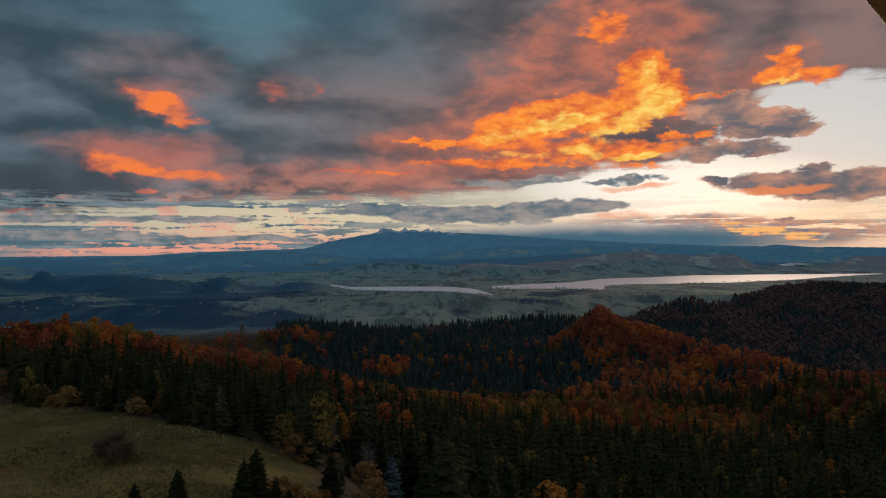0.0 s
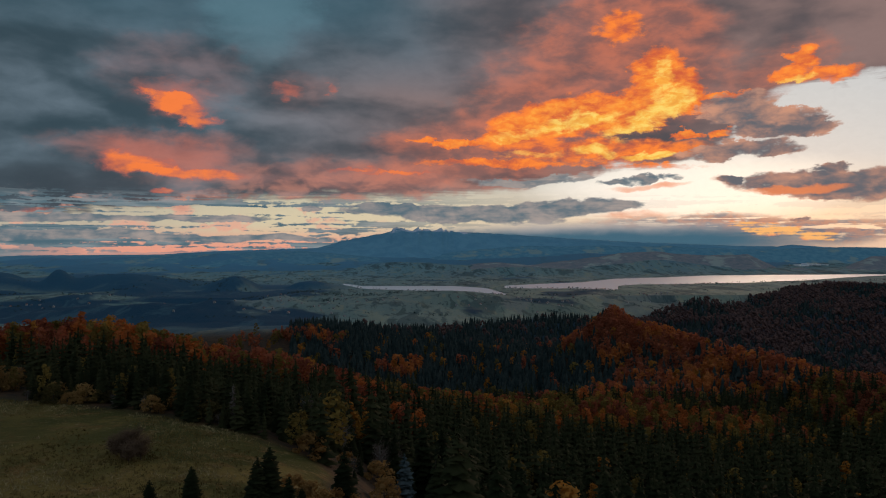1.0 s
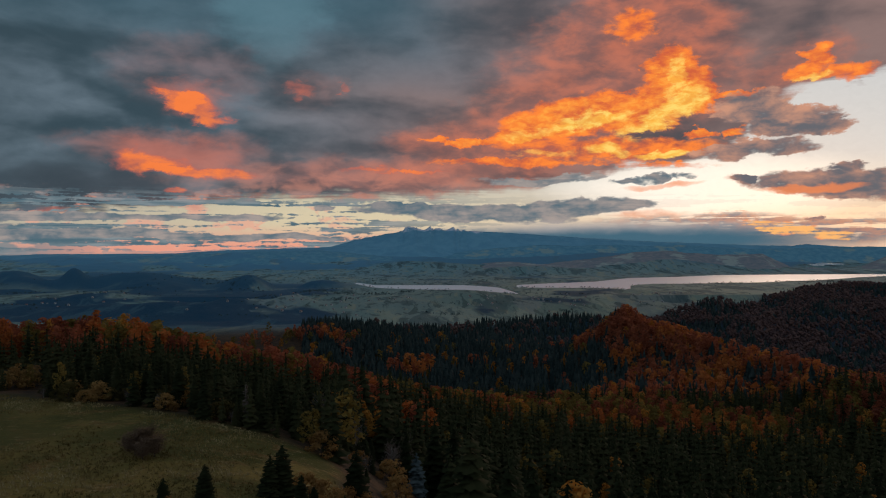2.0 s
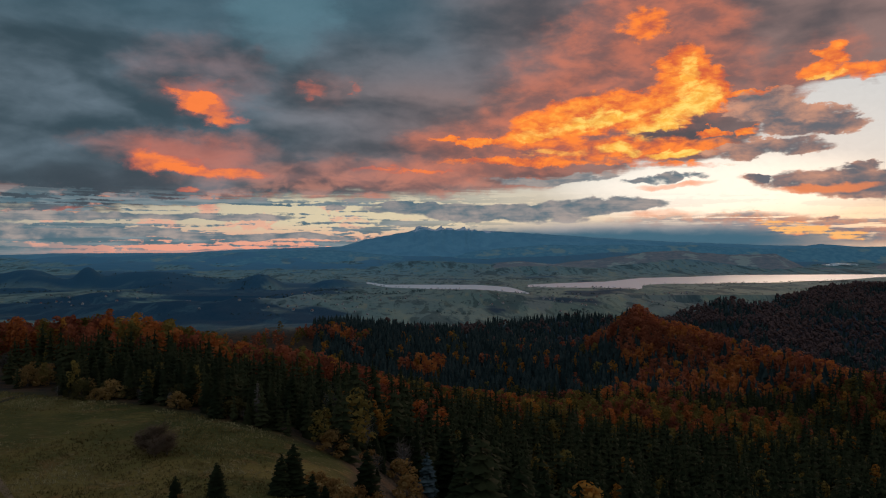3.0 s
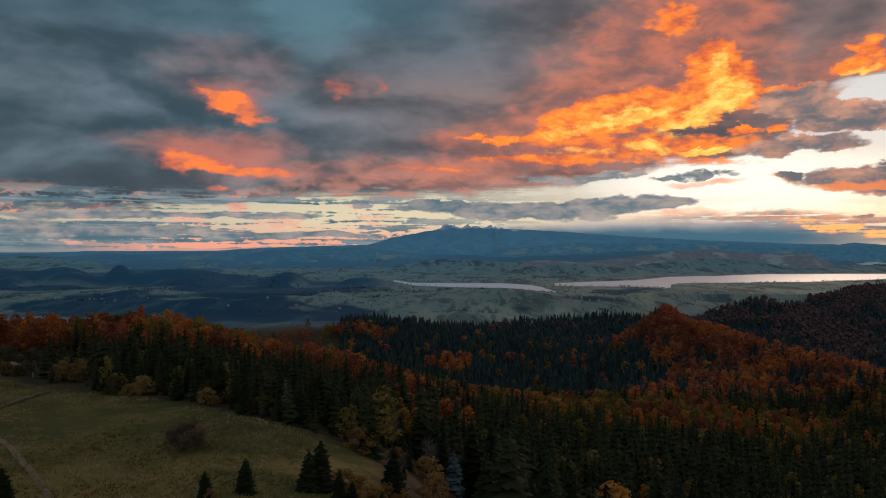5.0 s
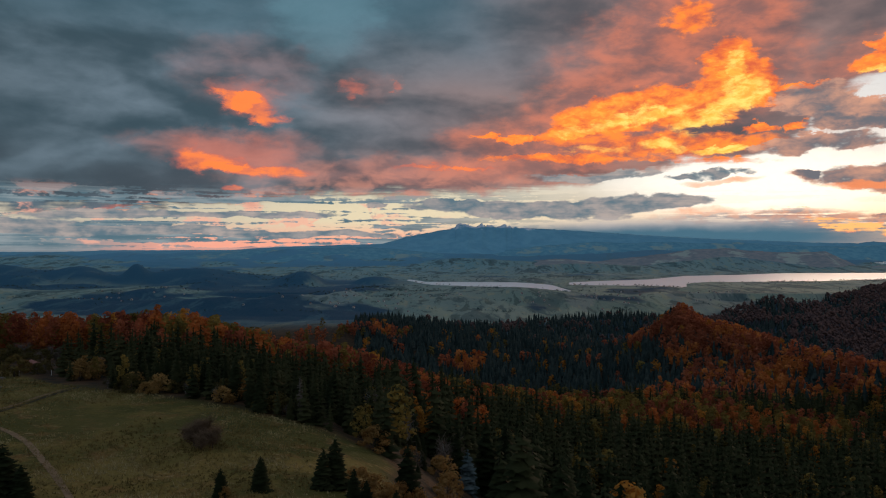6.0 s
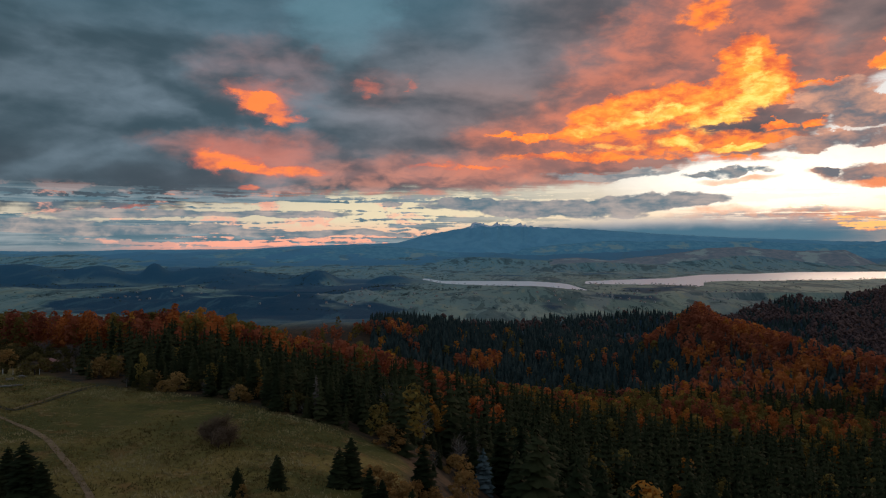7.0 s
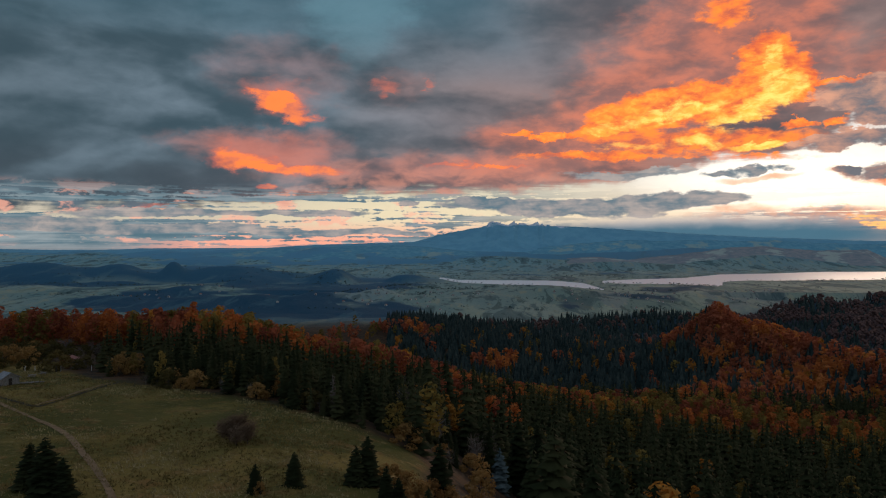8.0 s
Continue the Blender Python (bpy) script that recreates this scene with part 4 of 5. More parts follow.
add_kind("bare", "bare_tree", "leafless grey tree at the forest edge", "tree", "bare trees of the forest edge", [twig_crown(80 + k) for k in range(3)], B4, M_GREY, M_BIRCH)
add_kind("dead", "dead_spruce", "dead grey spruce with thin dry branches", "tree", "dead spruces", [spruce_crown(15, 7, 90 + k, 0.14, 0.1, True, 0.35) for k in range(2)], T4, M_GREY, M_BIRCH)
add_kind("silver", "silver_spruce", "pale silvery spruce standing out of the dark forest", "tree", "", [spruce_crown(14, 9, 95, 0.26, 0.04)], T4, M_BLUE, M_BARK)
add_kind("shrub", "shrub", "low tawny shrub at the meadow edge", "shrub", "shrubs of the meadow", [leaf_crown(11, 90, 0.04, 100 + k, 0.55, 0.12) for k in range(3)], [trunk_of(0.5, 0.03, 7, 104)] * 3, M_SHRUB, M_BARK)
add_kind("twig_bush", "bush", "broad leafless reddish-brown bush growing on the meadow", "shrub", "shrubs of the meadow", [twig_crown(120 + k, 95, 6) for k in range(2)], [trunk_of(0.5, 0.012, 9, 116)] * 2, M_TWIG, M_BARK)
add_kind("grey_shrub", "shrub", "leafless greyish shrub growing on the meadow", "shrub", "shrubs of the meadow", [twig_crown(110 + k, 60, 5) for k in range(2)], [trunk_of(0.5, 0.02, 7, 114)] * 2, M_GREY, M_BARK)


def scatter(spacing, d0, d1, a0=-41.0, a1=40.0, seed=1):
    """Jittered forest places in a ring of depths."""
    r = np.random.default_rng(seed)
    reach = d1 * 1.32
    gx, gy = np.meshgrid(np.arange(-reach, reach, spacing), np.arange(0, d1, spacing))
    x = gx.ravel() + r.uniform(-0.48, 0.48, gx.size) * spacing
    y = gy.ravel() + r.uniform(-0.48, 0.48, gx.size) * spacing
    az, d = bearing(x, y)
    ok = (d >= d0) & (d < d1) & (az > a0) & (az < a1)
    x, y = x[ok], y[ok]
    ok = meadow_mask(x, y) < 0.3
    return x[ok], y[ok]


def clearing(x, y):
    """Open or shrubby ground where no tall trees stand."""
    az, d = bearing(x, y)
    scrub = (az < -26) & (d < 330) & (d > 180)
    edge = (az < 1.0) & (d < 150)
    gap = (np.abs(az - 0.71) < 2.6) & (np.abs(d - 140) < 10)
    gap = gap | ((np.abs(az + 0.3) < 1.5) & (d > 140) & (d < 208))
    return scrub | edge | gap | (d < 98)


def species(x, y, r):
    """0 spruce, 1 rust, 2 orange, 3 yellow, 4 olive."""
    az, d = bearing(x, y)
    m = rust_mask(x, y)
    leafy = r.random(len(x)) < m
    warm = fbm(x, y, 60.0, 2, 61) + r.uniform(-0.3, 0.3, len(x))
    band = (d > 370) & (d < 520) & (az > -5)
    kind = np.where(warm > 0.22, 2, 1)
    kind = np.where(band & (r.random(len(x)) < 0.2), 3, kind)
    kind = np.where((band & (r.random(len(x)) < 0.5)) | ((az < -8) & (r.random(len(x)) < 0.3)), 4, kind)
    kind = np.where(r.random(len(x)) < 0.02, 3, kind)
    olive = 0.02 + 0.22 * smooth(d, 240, 340) * smooth(az, -6, 0) * smooth(d, 560, 380) * smooth(fbm(x, y, 45.0, 2, 63), -0.12, 0.2)
    other = np.where(r.random(len(x)) < olive, 4, 0)
    return np.where(leafy, kind, np.where(r.random(len(x)) < 0.014, 3, other))


def wood(name, label, templates, x, y, h, wide, mat, seed):
    """Many trees joined into one mesh."""
    r = np.random.default_rng(seed)
    z = ground(x, y) - 0.2
    pick = r.integers(0, len(templates), len(x))
    turn = r.uniform(0, 6.283, len(x))
    vs, fs, n = [], [], 0
    for k, (tv, tf) in enumerate(templates):
        s = np.nonzero(pick == k)[0]
        if not len(s):
            continue
        c, sn = np.cos(turn[s])[:, None], np.sin(turn[s])[:, None]
        hw = (h[s] * wide[s])[:, None]
        X_ = (tv[:, 0] * c - tv[:, 1] * sn) * hw + x[s, None]
        Y_ = (tv[:, 0] * sn + tv[:, 1] * c) * hw + y[s, None]
        Z_ = tv[:, 2] * h[s, None] + z[s, None]
        vs.append(np.stack([X_, Y_, Z_], -1).reshape(-1, 3))
        fs.append((tf[None] + (np.arange(len(s)) * len(tv))[:, None, None]).reshape(-1, 3) + n)
        n += len(s) * len(tv)
    ob = link_mesh(name, np.concatenate(vs), np.concatenate(fs), mat)
    return tagged(ob, label, "forest", kind="stuff")


def seen_share(x, y, r, keep=0.15):
    """Thins out the woods in hollows that lie behind nearer crests."""
    az, d = bearing(x, y)
    ga, gd = np.arange(-42, 41, 1.0), np.geomspace(90, 2400, 160)
    rr = gd[:, None] / np.cos(np.radians(ga))[None]
    gx, gy = rr * np.sin(np.radians(ga)), rr * np.cos(np.radians(ga))
    slope = (ground(gx, gy) + 2 - EYE) / gd[:, None]
    top = np.maximum.accumulate(slope, axis=0)
    i = np.clip(np.searchsorted(gd, d) - 2, 0, len(gd) - 1)
    j = np.clip(np.round(az + 42).astype(int), 0, len(ga) - 1)
    hidden = (ground(x, y) + 19 - EYE) / d < top[i, j]
    return ~hidden | (r.random(len(x)) < keep)


def plant_forest():
    r = np.random.default_rng(3)
    # nearest trees, one by one
    x, y = scatter(7.2, 98, 255, -39.0, 38.0, 21)
    ok = ~clearing(x, y)
    x, y = x[ok], y[ok]
    az, d = bearing(x, y)
    kind = species(x, y, r)
    order = np.argsort(d)
    count = {"spruce": 0, "rust": 0, "orange": 0, "yellow": 0, "olive": 0}
    names = ("spruce", "rust", "orange", "yellow", "olive")
    rest = []
    for i in order:
        key = names[kind[i]]
        if count[key] >= (330, 100, 90, 60, 100)[kind[i]]:
            rest.append(i)
            continue
        count[key] += 1
        h = r.uniform(11, 28) * (0.46 + 0.54 * float(smooth(az[i], -9, 3))) if key == "spruce" else r.uniform(13, 19)
        if az[i] < -8 and key in ("olive", "yellow"):
            key, h = "spruce", r.uniform(7, 12)
        thicket = -8.5 < az[i] < 1.5 and d[i] < 212
        if thicket:
            key = ("bare", "shrub", key, key, key, key)[int(r.integers(6))]
            h *= 0.42
        plant(key, float(x[i]), float(y[i]), float(h), float(r.uniform(0.85, 1.15)) * (1.3 if thicket else 1.0))
    rest = np.array(rest, int)
    rx, ry, rk = x[rest], y[rest], kind[rest]
    sx, sy = scatter(5.4, 158, 268, -30.0, -5.5, 25)
    ok = ~((bearing(sx, sy)[0] < -26.5) & (r.random(len(sx)) < 0.75))
    sx, sy = sx[ok], sy[ok]
    rx, ry, rk = np.concatenate([rx, sx]), np.concatenate([ry, sy]), np.concatenate([rk, np.where(r.random(len(sx)) < 0.06, 4, 0)])
    rings = [(6.6, 255, 540, 22), (8.2, 540, 1150, 23), (10.5, 1150, 2100, 24)]
    crowns = {
        0: {0: [spruce_crown(10, 7, 200 + k, sprays=False) for k in range(4)], 1: [cone_crown(5, 6, 210 + k) for k in range(4)], 2: [cone_crown(3, 5, 220 + k, 0.22) for k in range(3)]},
        1: {0: [leaf_crown(12, 22, 0.036, 230 + k, 0.19, 0.24) for k in range(6)], 1: [leaf_crown(9, 9, 0.07, 240 + k, 0.24, 0.26) for k in range(6)], 2: [lump_crown(6, 250 + k, 0.42, 0.35) for k in range(4)]},
    }
    mats = (M_SPRUCE, M_RUST, M_ORANGE, M_YELLOW, M_OLIVE)
    labels = ("dense dark spruce forest on the slopes", "rust-red beech forest on the slopes", "orange autumn beech forest on the slopes", "yellow birches among the forest", "fading olive-brown beeches among the forest")
    for n, (gap, d0, d1, seed) in enumerate(rings):
        x, y = scatter(gap, d0, d1, seed=seed)
        ok = ~clearing(x, y) & seen_share(x, y, r)
        ok &= bearing(x, y)[1] < woods_end(x, y)
        x, y = x[ok], y[ok]
        if n == 2:
            az, d = bearing(x, y)
            ok = d < woods_end(x, y)
            x, y = x[ok], y[ok]
        kind = species(x, y, r)
        if n == 0 and len(rest):
            x, y, kind = np.concatenate([x, rx]), np.concatenate([y, ry]), np.concatenate([kind, rk])
        az, d = bearing(x, y)
        stay = ~((kind == 0) & (az < -9) & (d > 300))
        x, y, kind = x[stay], y[stay], kind[stay]
        az, d = bearing(x, y)
        for k in range(5):
            s = kind == k
            if not s.any():
                continue
            h = (r.uniform(15, 26, s.sum()) if k == 0 else r.uniform(13, 21, s.sum())) * ((0.78 if k == 0 else 1.0) if n else 0.95)
            if k == 0 and n == 0:
                h = h * (1.0 - 0.35 * smooth(az[s], -5, -9) * r.random(s.sum()))
                h = h * (1.0 - (0.18 + 0.30 * smooth(d[s], 245, 185)) * smooth(az[s], -5, -9))
            elif n == 0:
                h = h * (1.0 - 0.45 * smooth(az[s], -5, -9) * smooth(d[s], 268, 262))
            wide = r.uniform(0.75, 1.25, s.sum()) * (1.15 if k and n < 2 else 1.0)
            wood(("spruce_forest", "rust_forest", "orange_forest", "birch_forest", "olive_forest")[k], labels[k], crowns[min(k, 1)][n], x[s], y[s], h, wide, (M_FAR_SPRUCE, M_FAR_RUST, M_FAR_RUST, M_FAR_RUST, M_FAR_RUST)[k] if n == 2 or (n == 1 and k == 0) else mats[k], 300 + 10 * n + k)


def at(az, depth):
    return depth * math.tan(radians(az)), depth


# trees that stand out
for a, d, h, w in ((-10.59, 118, 8.0, 1.7), (-11.48, 116, 6.5, 1.6), (-9.13, 110, 6.0, 1.5), (-8.14, 107, 5.5, 1.6), (-16.13, 111, 5.5, 1.7), (-19.05, 107, 4.5, 1.6), (-33.05, 101, 8.5, 1.9), (-34.06, 103, 7.0, 1.8), (-32.05, 100, 6.0, 1.8), (-5.89, 106, 6.0, 1.6), (-4.92, 128, 10.0, 1.5)):
    plant("spruce", *at(a, d), h, w)
for a, d, h in ((-8.49, 118, 4.5), (-7.41, 115, 5.0), (-6.32, 114, 4.8), (-5.45, 120, 4.5), (-9.13, 121, 3.6), (-18.66, 106, 2.2), (-4.14, 126, 4.0), (-2.16, 140, 4.2), (-2.82, 131, 3.5), (-7.62, 109, 4.0), (-4.14, 110, 4.5), (-2.60, 112, 4.0)):
    plant("shrub", *at(a, d), h)
plant("silver", *at(-0.3, 204), 12.0, 1.1)
for a, d, h in ((-13.15, 168, 10.0), (6.41, 170, 15.0), (19.92, 190, 16.0), (21.65, 230, 17.0)):
    plant("dead", *at(a, d), h)
for a, d, h in ((-6.63, 232, 13.0), (-3.17, 240, 14.0), (-4.14, 236, 12.0), (11.99, 150, 27.0), (11.3, 148, 24.0), (14.90, 300, 17.0), (2.91, 150, 12.0)):
    plant("yellow", *at(a, d), h, 1.1)
for a, d, h in ((-20.9, 134, 5.2), (-20.2, 136, 5.8), (-19.6, 133, 4.6), (-20.4, 131, 4.2), (-21.4, 137, 3.6)):
    plant("twig_bush", *at(a, d), h * 0.9, 2.1)
for k in range(22):
    plant("bare", *at(rng.uniform(-8.06, 1.59), rng.uniform(190, 240)), rng.uniform(8, 13))
for k in range(90):
    plant(("shrub", "olive_shrub", "olive_shrub", "grey_shrub")[int(rng.integers(4))], *at(rng.uniform(-37, -25.28), rng.uniform(205, 300)), rng.uniform(3.0, 6.5), 1.3)
for k in range(28):
    a = rng.uniform(-27, -8)
    plant(("shrub", "olive_shrub", "olive_shrub", "bare")[int(rng.integers(4))], *at(a, float(np.interp(a, (-26.5, -20.9, -14.9, -10.3, -6.85), (190, 178, 170, 166, 161))) + rng.uniform(-2, 9)), rng.uniform(2.5, 5.0), 1.4)
plant_forest()
drop_unused()


# ------------------------------------------------------------------ meadow details
M_DIRT = plain_material("trodden_dirt", (0.165, 0.10, 0.05, 1), (0.285, 0.18, 0.10, 1), 0.8)
M_DITCH = plain_material("dark_turf", (0.02, 0.017, 0.008, 1), (0.06, 0.045, 0.02, 1), 0.8)
M_ROOF = plain_material("weathered_roof", (0.16, 0.16, 0.17, 1), (0.26, 0.26, 0.27, 1), 1.5, 0.6)
M_PINK = plain_material("faded_red_roof", (0.20, 0.08, 0.065, 1), (0.29, 0.14, 0.115, 1), 1.5, 0.7)
M_BOARD = plain_material("weathered_boards", (0.13, 0.115, 0.10, 1), (0.25, 0.225, 0.20, 1), 3.0)
M_WHITE = plain_material("white_plaster", (0.38, 0.37, 0.35, 1), (0.55, 0.54, 0.52, 1), 0.6)
M_STRAW = leaf_material("dry_grass", (0.10, 0.075, 0.025, 1), (0.22, 0.16, 0.06, 1), (0.36, 0.28, 0.14, 1))


def ground_z(x, y):
    return float(ground(np.array([float(x)]), np.array([float(y)]))[0])


def ribbon_path(name, label, width, mat, lift, *points):
    """A strip that follows the ground through the points."""
    p = np.array(points, float).reshape(-1, 2)
    t = np.linspace(0, len(p) - 1, 16 * len(p))
    c = np.stack([np.interp(t, np.arange(len(p)), p[:, k]) for k in (0, 1)], -1)
    for _ in range(10):
        c[1:-1] = (c[:-2] + 2 * c[1:-1] + c[2:]) / 4
    along = np.gradient(c, axis=0)
    along /= np.linalg.norm(along, axis=1)[:, None]
    side = np.stack([-along[:, 1], along[:, 0]], -1)
    wob = 1 + 0.5 * value_noise(t * 2.2, t * 0, 41)[:, None]
    rows = [c + side * width * k * wob for k in (-0.5, -0.17, 0.17, 0.5)]
    n = len(c)
    verts = np.concatenate([np.column_stack([r, ground(r[:, 0], r[:, 1]) + lift]) for r in rows])
    i = np.arange(n - 1)
    faces = np.concatenate([np.stack([k * n + i, k * n + i + 1, (k + 1) * n + i + 1, (k + 1) * n + i], -1) for k in range(3)])
    return tagged(link_mesh(name, verts, faces[:, ::-1], mat, smooth_shade=True), label, "path", kind="structure")


ribbon_path("path", "narrow trodden dirt path across the meadow", 1.05, M_DIRT, 0.10, -150, 188, -128, 168, -113.2, 157.2, -99.9, 147.3, -89.3, 139.4, -82.2, 133, -74, 123.4, -66.8, 115.1, -58.4, 104.6, -47, 88)
ribbon_path("track", "dark grassy rut along the meadow", 1.0, M_DITCH, 0.10, -150, 178, -118.2, 164.1, -103.3, 155, -102.5, 165, -103.2, 174.8, -102.7, 190)
ribbon_path("track", "pale worn verge beside a rut", 0.7, M_DIRT, 0.09, -104.8, 157, -104.2, 165, -104.8, 174.8, -104.4, 189)


def block(bm, x0, x1, y0, y1, z0, z1, bevel=0.0):
    """A box with bevelled edges in bm."""
    r = bmesh.ops.create_cube(bm, size=1.0, matrix=Matrix.Translation(((x0 + x1) / 2, (y0 + y1) / 2, (z0 + z1) / 2)) @ Matrix.Diagonal((x1 - x0, y1 - y0, z1 - z0, 1)))
    if bevel:
        edges = {e for v in r["verts"] for e in v.link_edges}
        bmesh.ops.bevel(bm, geom=list(edges), offset=bevel, segments=1, affect="EDGES")


def part(name, bm, mat, parent, label=""):
    me = bpy.data.meshes.new(name)
    bm.to_mesh(me)
    bm.free()
    me.materials.append(mat)
    ob = new(name, me)
    ob.parent = parent
    if label:
        ob["label"] = label
    return ob


def box_part(name, parent, mat, *dims, bevel=0.02, label=""):
    bm = bmesh.new()
    block(bm, *dims, bevel)
    return part(name, bm, mat, parent, label)


def gable(parent, name, w, d, z0, rise, over, thick, mat):
    """A pitched roof of two sloping slabs in one shell."""
    bm = bmesh.new()
    hw, hd = w / 2 + over, d / 2 + over
    drop = rise * over / (w / 2)
    prof = [(-hw, z0 - drop), (0, z0 + rise), (hw, z0 - drop), (hw, z0 - drop + thick), (0, z0 + rise + thick), (-hw, z0 - drop + thick)]
    rows = [[bm.verts.new((x, y, z)) for x, z in prof] for y in (-hd, hd)]
    for i in range(6):
        j = (i + 1) % 6
        bm.faces.new((rows[0][i], rows[0][j], rows[1][j], rows[1][i]))
    for q in ((0, 1, 4, 5), (1, 2, 3, 4)):
        bm.faces.new([rows[0][k] for k in reversed(q)])
        bm.faces.new([rows[1][k] for k in q])
    return part(name, bm, mat, parent)


def walls(parent, w, d, h, rise, mat):
    """Four walls with gable ends as one closed body."""
    bm = bmesh.new()
    prof = [(-w / 2, -0.6), (w / 2, -0.6), (w / 2, h), (0, h + rise), (-w / 2, h)]
    a = [bm.verts.new((x, -d / 2, z)) for x, z in prof]
    b = [bm.verts.new((x, d / 2, z)) for x, z in prof]
    bm.faces.new(a)
    bm.faces.new(b[::-1])
    for i in range(5):
        j = (i + 1) % 5
        bm.faces.new((a[j], a[i], b[i], b[j]))
    return part("wall", bm, mat, parent)


def set_down(ob, x, y, turn=0.0):
    ob.matrix_basis = pose(x, y, ground_z(x, y), 0, 0, turn)
    return ob


def build_hut():
    hut = tagged(new("hut"), "small weathered wooden hut with a grey pitched roof", "hut")
    walls(hut, 4.4, 3.4, 1.9, 1.3, M_BOARD)
    gable(hut, "roof", 4.4, 3.4, 1.9, 1.3, 0.4, 0.1, M_ROOF)
    door = box_part("door", hut, M_TIMBER_DARK, -0.45, 0.45, -1.76, -1.70, 0.0, 1.75)
    box_part("handle", door, M_ROOF, 0.28, 0.36, -1.82, -1.76, 0.85, 1.0, bevel=0.0)
    set_down(hut, -128.5, 181.0, 60)


def build_shelter():
    sh = tagged(new("shelter"), "open wooden shelter with a faded reddish roof", "shelter")
    for sx in (-1, 1):
        for sy in (-1, 1):
            box_part("post", sh, M_TIMBER_DARK, sx * 2.0 - 0.1, sx * 2.0 + 0.1, sy * 1.3 - 0.1, sy * 1.3 + 0.1, -0.4, 2.3)
    gable(sh, "roof", 4.4, 3.0, 2.3, 0.9, 0.4, 0.1, M_PINK)
    box_part("bench", sh, M_BOARD, -1.8, 1.8, 0.9, 1.25, 0.42, 0.5)
    set_down(sh, -139.0, 226.0, 12)


def build_table():
    tb = tagged(new("picnic_table"), "pale weathered picnic table on the grass", "table", "picnic tables")
    box_part("tabletop", tb, M_BOARD, -1.0, 1.0, -0.4, 0.4, 0.70, 0.76)
    for s in (-1, 1):
        box_part("bench", tb, M_BOARD, -1.0, 1.0, s * 0.75 - 0.14, s * 0.75 + 0.14, 0.40, 0.46)
        box_part("leg", tb, M_BOARD, s * 0.75 - 0.05, s * 0.75 + 0.05, -0.85, 0.85, 0.32, 0.40)
        box_part("post", tb, M_BOARD, s * 0.75 - 0.05, s * 0.75 + 0.05, -0.1, 0.1, -0.3, 0.72)
    set_down(tb, -130.2, 193.5, 20)
    other = copy_thing(tb, Matrix.Identity(4))
    set_down(other, -130.8, 199.5, -15)


def build_logs():
    for k, (x, y, turn, long) in enumerate(((-125.6, 182.6, 12, 3.6), (-123.2, 184.6, 18, 4.4), (-124.4, 183.2, 9, 3.2))):
        v, f = tube((-long / 2, 0, 0.16), (long / 2, 0, 0.18), 0.2, 0.17, 9)
        ob = link_mesh("log", v, f, M_BOARD)
        tagged(ob, "felled pale log lying on the grass", "log", "logs by the hut")
        ob.matrix_basis = pose(x, y, ground_z(x, y), 0, 0, turn)


def build_markers():
    for x, y in ((-140.0, 205.0), (-137.6, 206.0), (-131.5, 209.0), (-126.0, 216.0)):
        v, f = tube((0, 0, -0.3), (0.03, 0, 1.6), 0.09, 0.08, 8)
        ob = link_mesh("post", v, f, M_WHITE)
        tagged(ob, "pale upright wooden post on the meadow", "post", "posts on the meadow")
        ob.matrix_basis = pose(x, y, ground_z(x, y))


build_hut()
build_shelter()
build_table()
build_logs()
build_markers()


def build_grass():
    """Tufts of dry grass over the meadow."""
    r = np.random.default_rng(404)
    n = 26000
    az, d = r.uniform(-38, -4, n), np.sqrt(r.uniform(92 ** 2, 232 ** 2, n))
    x, y = d * np.tan(np.radians(az)), d
    keep = (meadow_mask(x, y) > 0.5) & (fbm(x, y, 22.0, 3, 61) + r.uniform(-0.3, 0.3, n) > 0.02)
    x, y = x[keep], y[keep]
    n = len(x)
    z = ground(x, y) - 0.05
    blades = 4
    a = r.uniform(0, 6.283, (n, blades))
    h = r.uniform(0.22, 0.55, (n, blades))
    w = r.uniform(0.07, 0.16, (n, blades))
    bx, by = x[:, None] + r.normal(0, 0.22, (n, blades)), y[:, None] + r.normal(0, 0.22, (n, blades))
    lean = r.normal(0, 0.18, (2, n, blades))
    zz = np.repeat(z[:, None], blades, 1)
    v = np.stack([np.stack([bx - np.cos(a) * w, by - np.sin(a) * w, zz], -1), np.stack([bx + np.cos(a) * w, by + np.sin(a) * w, zz], -1),
                  np.stack([bx + lean[0], by + lean[1], zz + h], -1)], 2).reshape(-1, 3)
    f = np.arange(len(v)).reshape(-1, 3)
    tagged(link_mesh("dry_grass", v, f, M_STRAW), "tufts of dry tawny grass over the meadow", "grass", kind="stuff")


build_grass()


# ------------------------------------------------------------------ valley villages and ponds
def house_kind(label, roof_mat, w, d, h, rise):
    root = tagged(new("house"), label, "house", "houses of the valley")
    walls(root, w, d, h, rise, M_WHITE)
    gable(root, "roof", w, d, h, rise, 0.35, 0.25, roof_mat)
    box_part("door", root, M_TIMBER_DARK, -0.45, 0.45, -d / 2 - 0.05, -d / 2 + 0.02, -0.1, 1.9, bevel=0.0)
    for sx in (-1, 1):
        box_part("window", root, M_TIMBER_DARK, sx * w * 0.32 - 0.4, sx * w * 0.32 + 0.4, -d / 2 - 0.05, -d / 2 + 0.02, 1.0, 2.0, bevel=0.0)
    return root


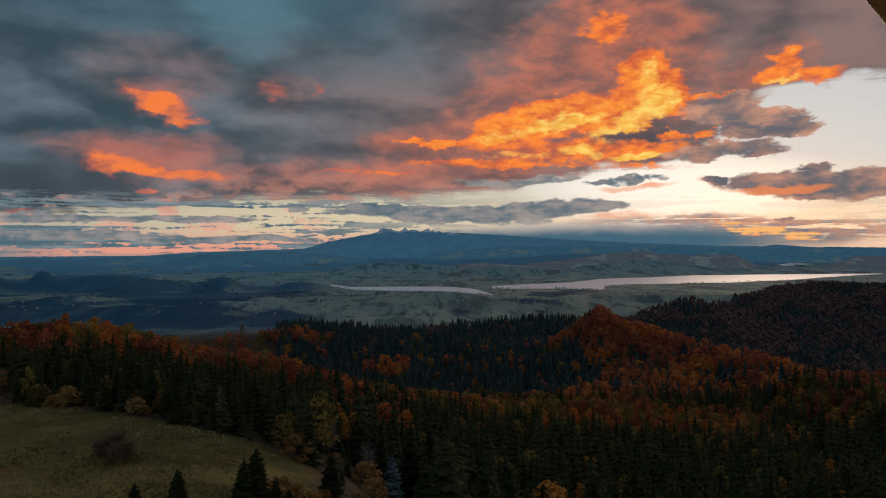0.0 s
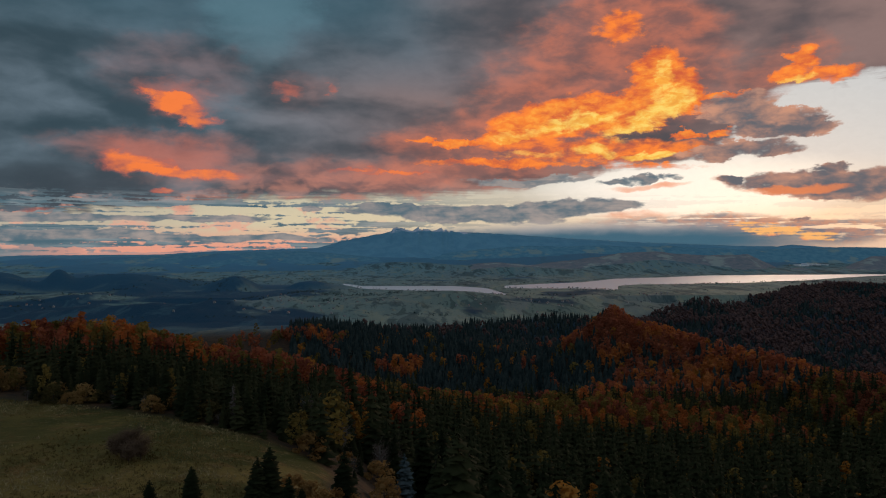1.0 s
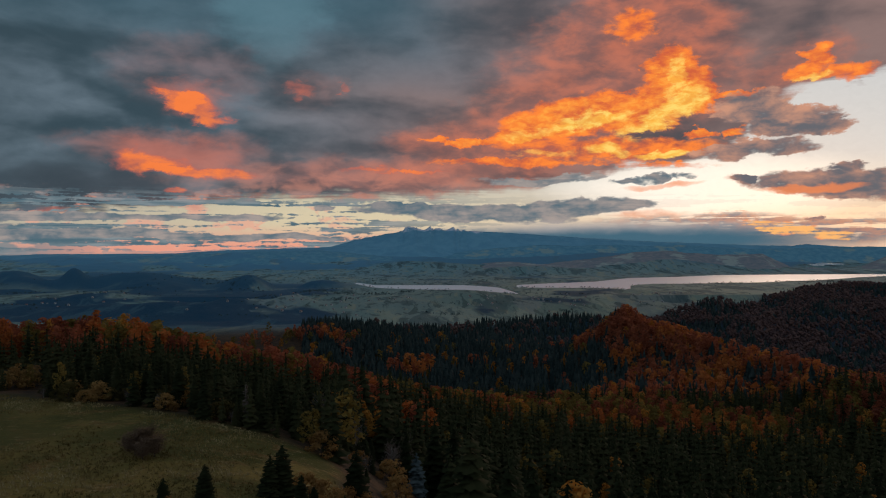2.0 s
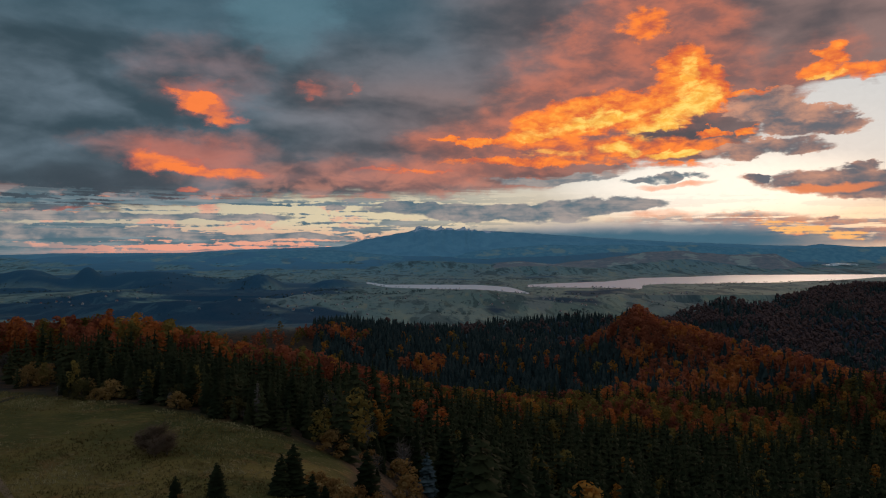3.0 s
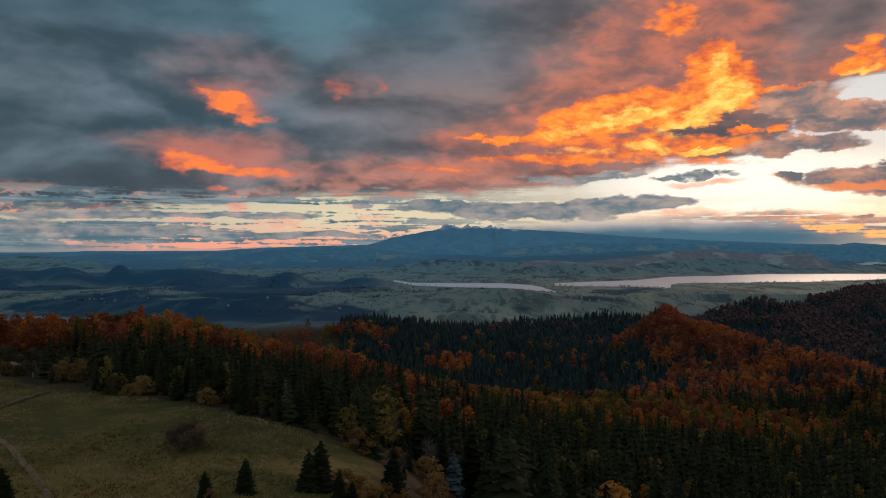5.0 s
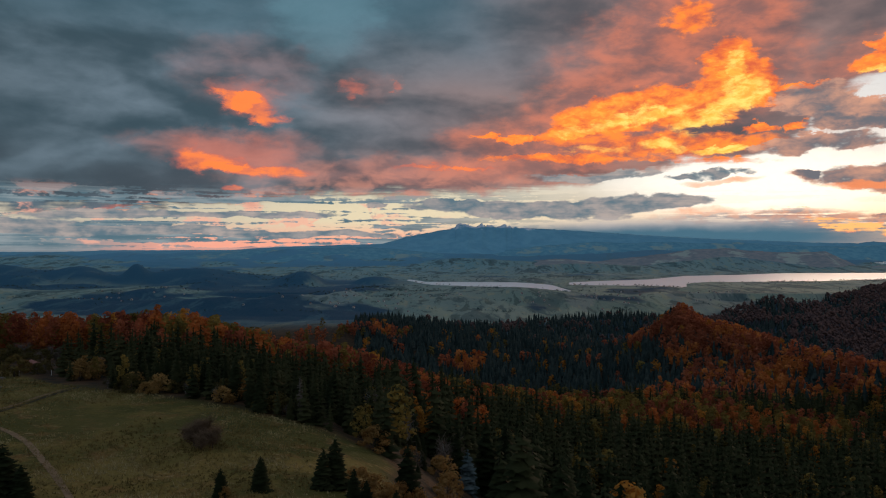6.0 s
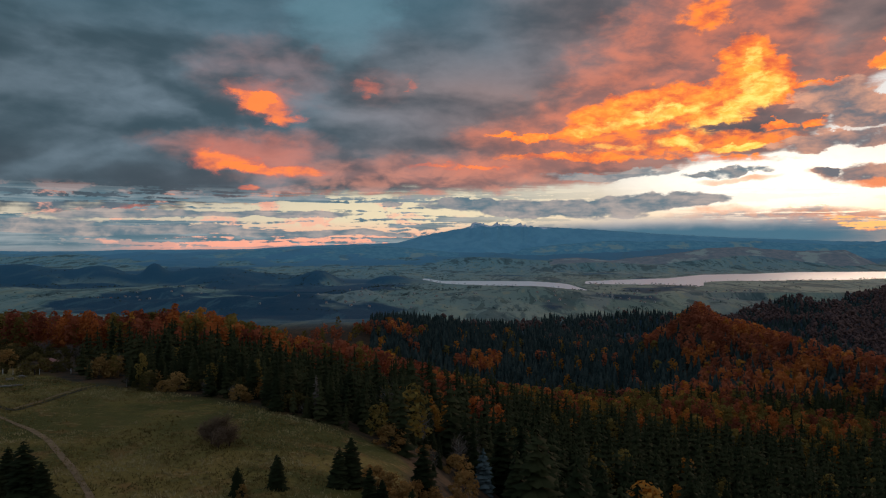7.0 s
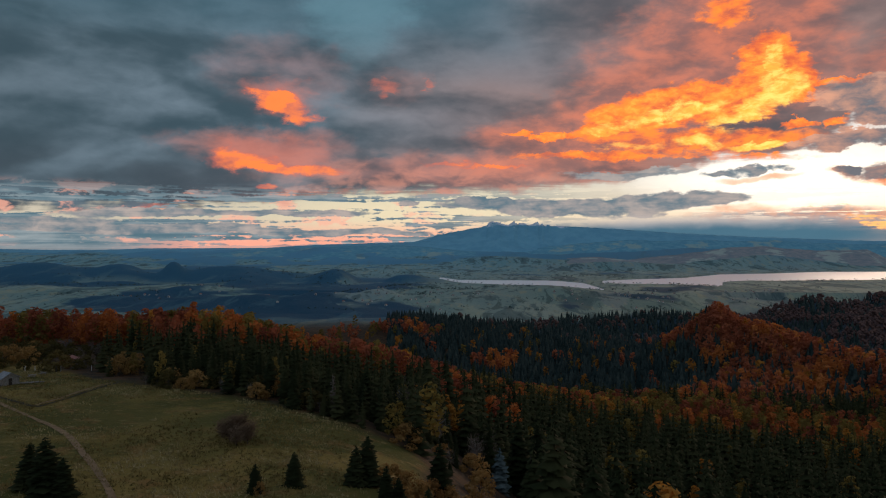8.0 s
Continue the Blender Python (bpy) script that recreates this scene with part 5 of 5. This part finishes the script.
def build_villages():
    r = np.random.default_rng(55)
    kinds = [house_kind("small white village house with a grey roof", M_ROOF, 4.6, 3.8, 2.3, 1.7), house_kind("small white village house with a reddish roof", M_PINK, 5.0, 3.8, 2.3, 1.8)]
    spots = ((-12.74, 1790, 2.4, 90, 20), (-21.50, 1880, 1.2, 60, 9), (-26.35, 1800, 1.4, 60, 10), (-18.86, 1640, 0.9, 40, 7), (-8.06, 1580, 2.0, 60, 14), (9.22, 1780, 1.2, 60, 14), (11.56, 1860, 1.0, 50, 8),
             (18.22, 1960, 1.0, 60, 14), (5.10, 1720, 1.0, 50, 6), (-2.82, 1820, 1.6, 60, 8), (29.85, 4050, 1.6, 60, 12))
    first = [True, True]
    for a0, d0, wa, wd, n in spots:
        for _ in range(n):
            a, d = a0 + r.normal() * wa * 1.1, d0 + r.normal() * wd * 1.1
            x, y = at(a, d)
            k = int(r.random() < 0.4)
            ob = kinds[k] if first[k] else copy_thing(kinds[k], Matrix.Identity(4))
            first[k] = False
            set_down(ob, x, y, float(r.uniform(-40, 40)))


def build_ponds():
    """Small bright ponds on the plain beyond the lake."""
    mat = water_material()
    for a0, d0, wa, wd in ((29.3, 4090, 34, 70), (29.9, 4130, 30, 60), (28.7, 4060, 30, 50)):
        x0, y0 = at(a0, d0)
        t = np.linspace(0, 2 * np.pi, 40, endpoint=False)
        rr = 1 + 0.25 * np.sin(3 * t + a0) + 0.12 * np.sin(7 * t)
        x, y = x0 + np.cos(t) * wa * rr, y0 + np.sin(t) * wd * rr
        z = ground(x, y).max() + 0.6
        bm = bmesh.new()
        top = [bm.verts.new((px, py, z)) for px, py in zip(x, y)]
        low = [bm.verts.new((px, py, z - 9.0)) for px, py in zip(x, y)]
        bm.faces.new(top)
        for i in range(40):
            j = (i + 1) % 40
            bm.faces.new((top[j], top[i], low[i], low[j]))
        me = bpy.data.meshes.new("pond")
        bm.to_mesh(me)
        bm.free()
        me.materials.append(mat)
        tagged(new("pond", me), "small pond mirroring the sunset sky", "pond", kind="structure")


def build_copses():
    """Hedgerows, copses and shore trees of the valley."""
    r = np.random.default_rng(808)
    n = 60000
    az, d = r.uniform(-40, 38, n), np.sqrt(r.uniform(1400 ** 2, 2900 ** 2, n))
    x, y = d * np.tan(np.radians(az)), d
    lines = np.abs(fbm(x * 0.45, y, 150.0, 2, 131)) < 0.012
    clumps = fbm(x * 0.6, y, 110.0, 3, 141) > 0.36
    wet = lake_depth(az, d)
    shore = (wet < -6) & (wet > -45) & (r.random(n) < 0.35) & (d > 2200)
    open_land = d > woods_end(x, y) + 30
    keep = (lines | clumps | shore) & open_land & (wet < -5) & (r.random(n) < 0.4)
    x, y = x[keep], y[keep]
    templates = [lump_crown(3, 260 + k, 0.5, 0.3) for k in range(4)]
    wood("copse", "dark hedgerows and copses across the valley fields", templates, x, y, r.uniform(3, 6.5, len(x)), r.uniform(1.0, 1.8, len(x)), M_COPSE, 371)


build_copses()
build_villages()
build_ponds()


# ------------------------------------------------------------------ lookout tower beside the camera
def build_tower():
    tower = tagged(new("lookout_tower"), "tall orange-brown timber lookout tower with log braces", "tower")
    xs, ys, top = (5.3, 8.1), (3.2, 6.0), 39.6
    base = ground_z(6.7, 4.6) - 0.5

    def log(name, p, q, r, mat=M_TIMBER):
        v, f = tube(p, q, r, r * 0.96, 12)
        link_mesh(name, v, f, mat, tower, smooth_shade=True)

    for x in xs:
        for y in ys:
            log("post", (x, y, base), (x, y, top), 0.15)
    # knee braces that carry the eaves
    for y in ys:
        log("brace", (5.3, y, 37.88), (3.76, y, 39.63), 0.12)
        log("brace", (8.1, y, 37.88), (9.64, y, 39.63), 0.12)
        log("eave_beam", (3.5, y, 39.78), (9.9, y, 39.78), 0.12)
    for z in np.arange(base + 4, 35, 5.0):
        for y in ys:
            log("cross_beam", (xs[0], y, z), (xs[1], y, z + 2.4), 0.1)
    box_part("platform", tower, M_BOARD, 5.1, 8.3, 3.0, 6.2, 35.2, 35.35)
    for z in (35.9, 36.4):
        for y in ys:
            log("rail", (xs[0], y, z), (xs[1], y, z), 0.05)
        for x in xs:
            log("rail", (x, ys[0], z), (x, ys[1], z), 0.05)
    bm = bmesh.new()
    eave = [bm.verts.new(p) for p in ((3.4, 1.4, 39.92), (10.0, 1.4, 39.92), (10.0, 6.3, 39.92), (3.4, 6.3, 39.92))]
    tip = bm.verts.new((6.7, 3.9, 42.4))
    bm.faces.new(eave[::-1])
    for i in range(4):
        bm.faces.new((eave[i], eave[(i + 1) % 4], tip))
    part("roof", bm, M_TIMBER, tower)


build_tower()
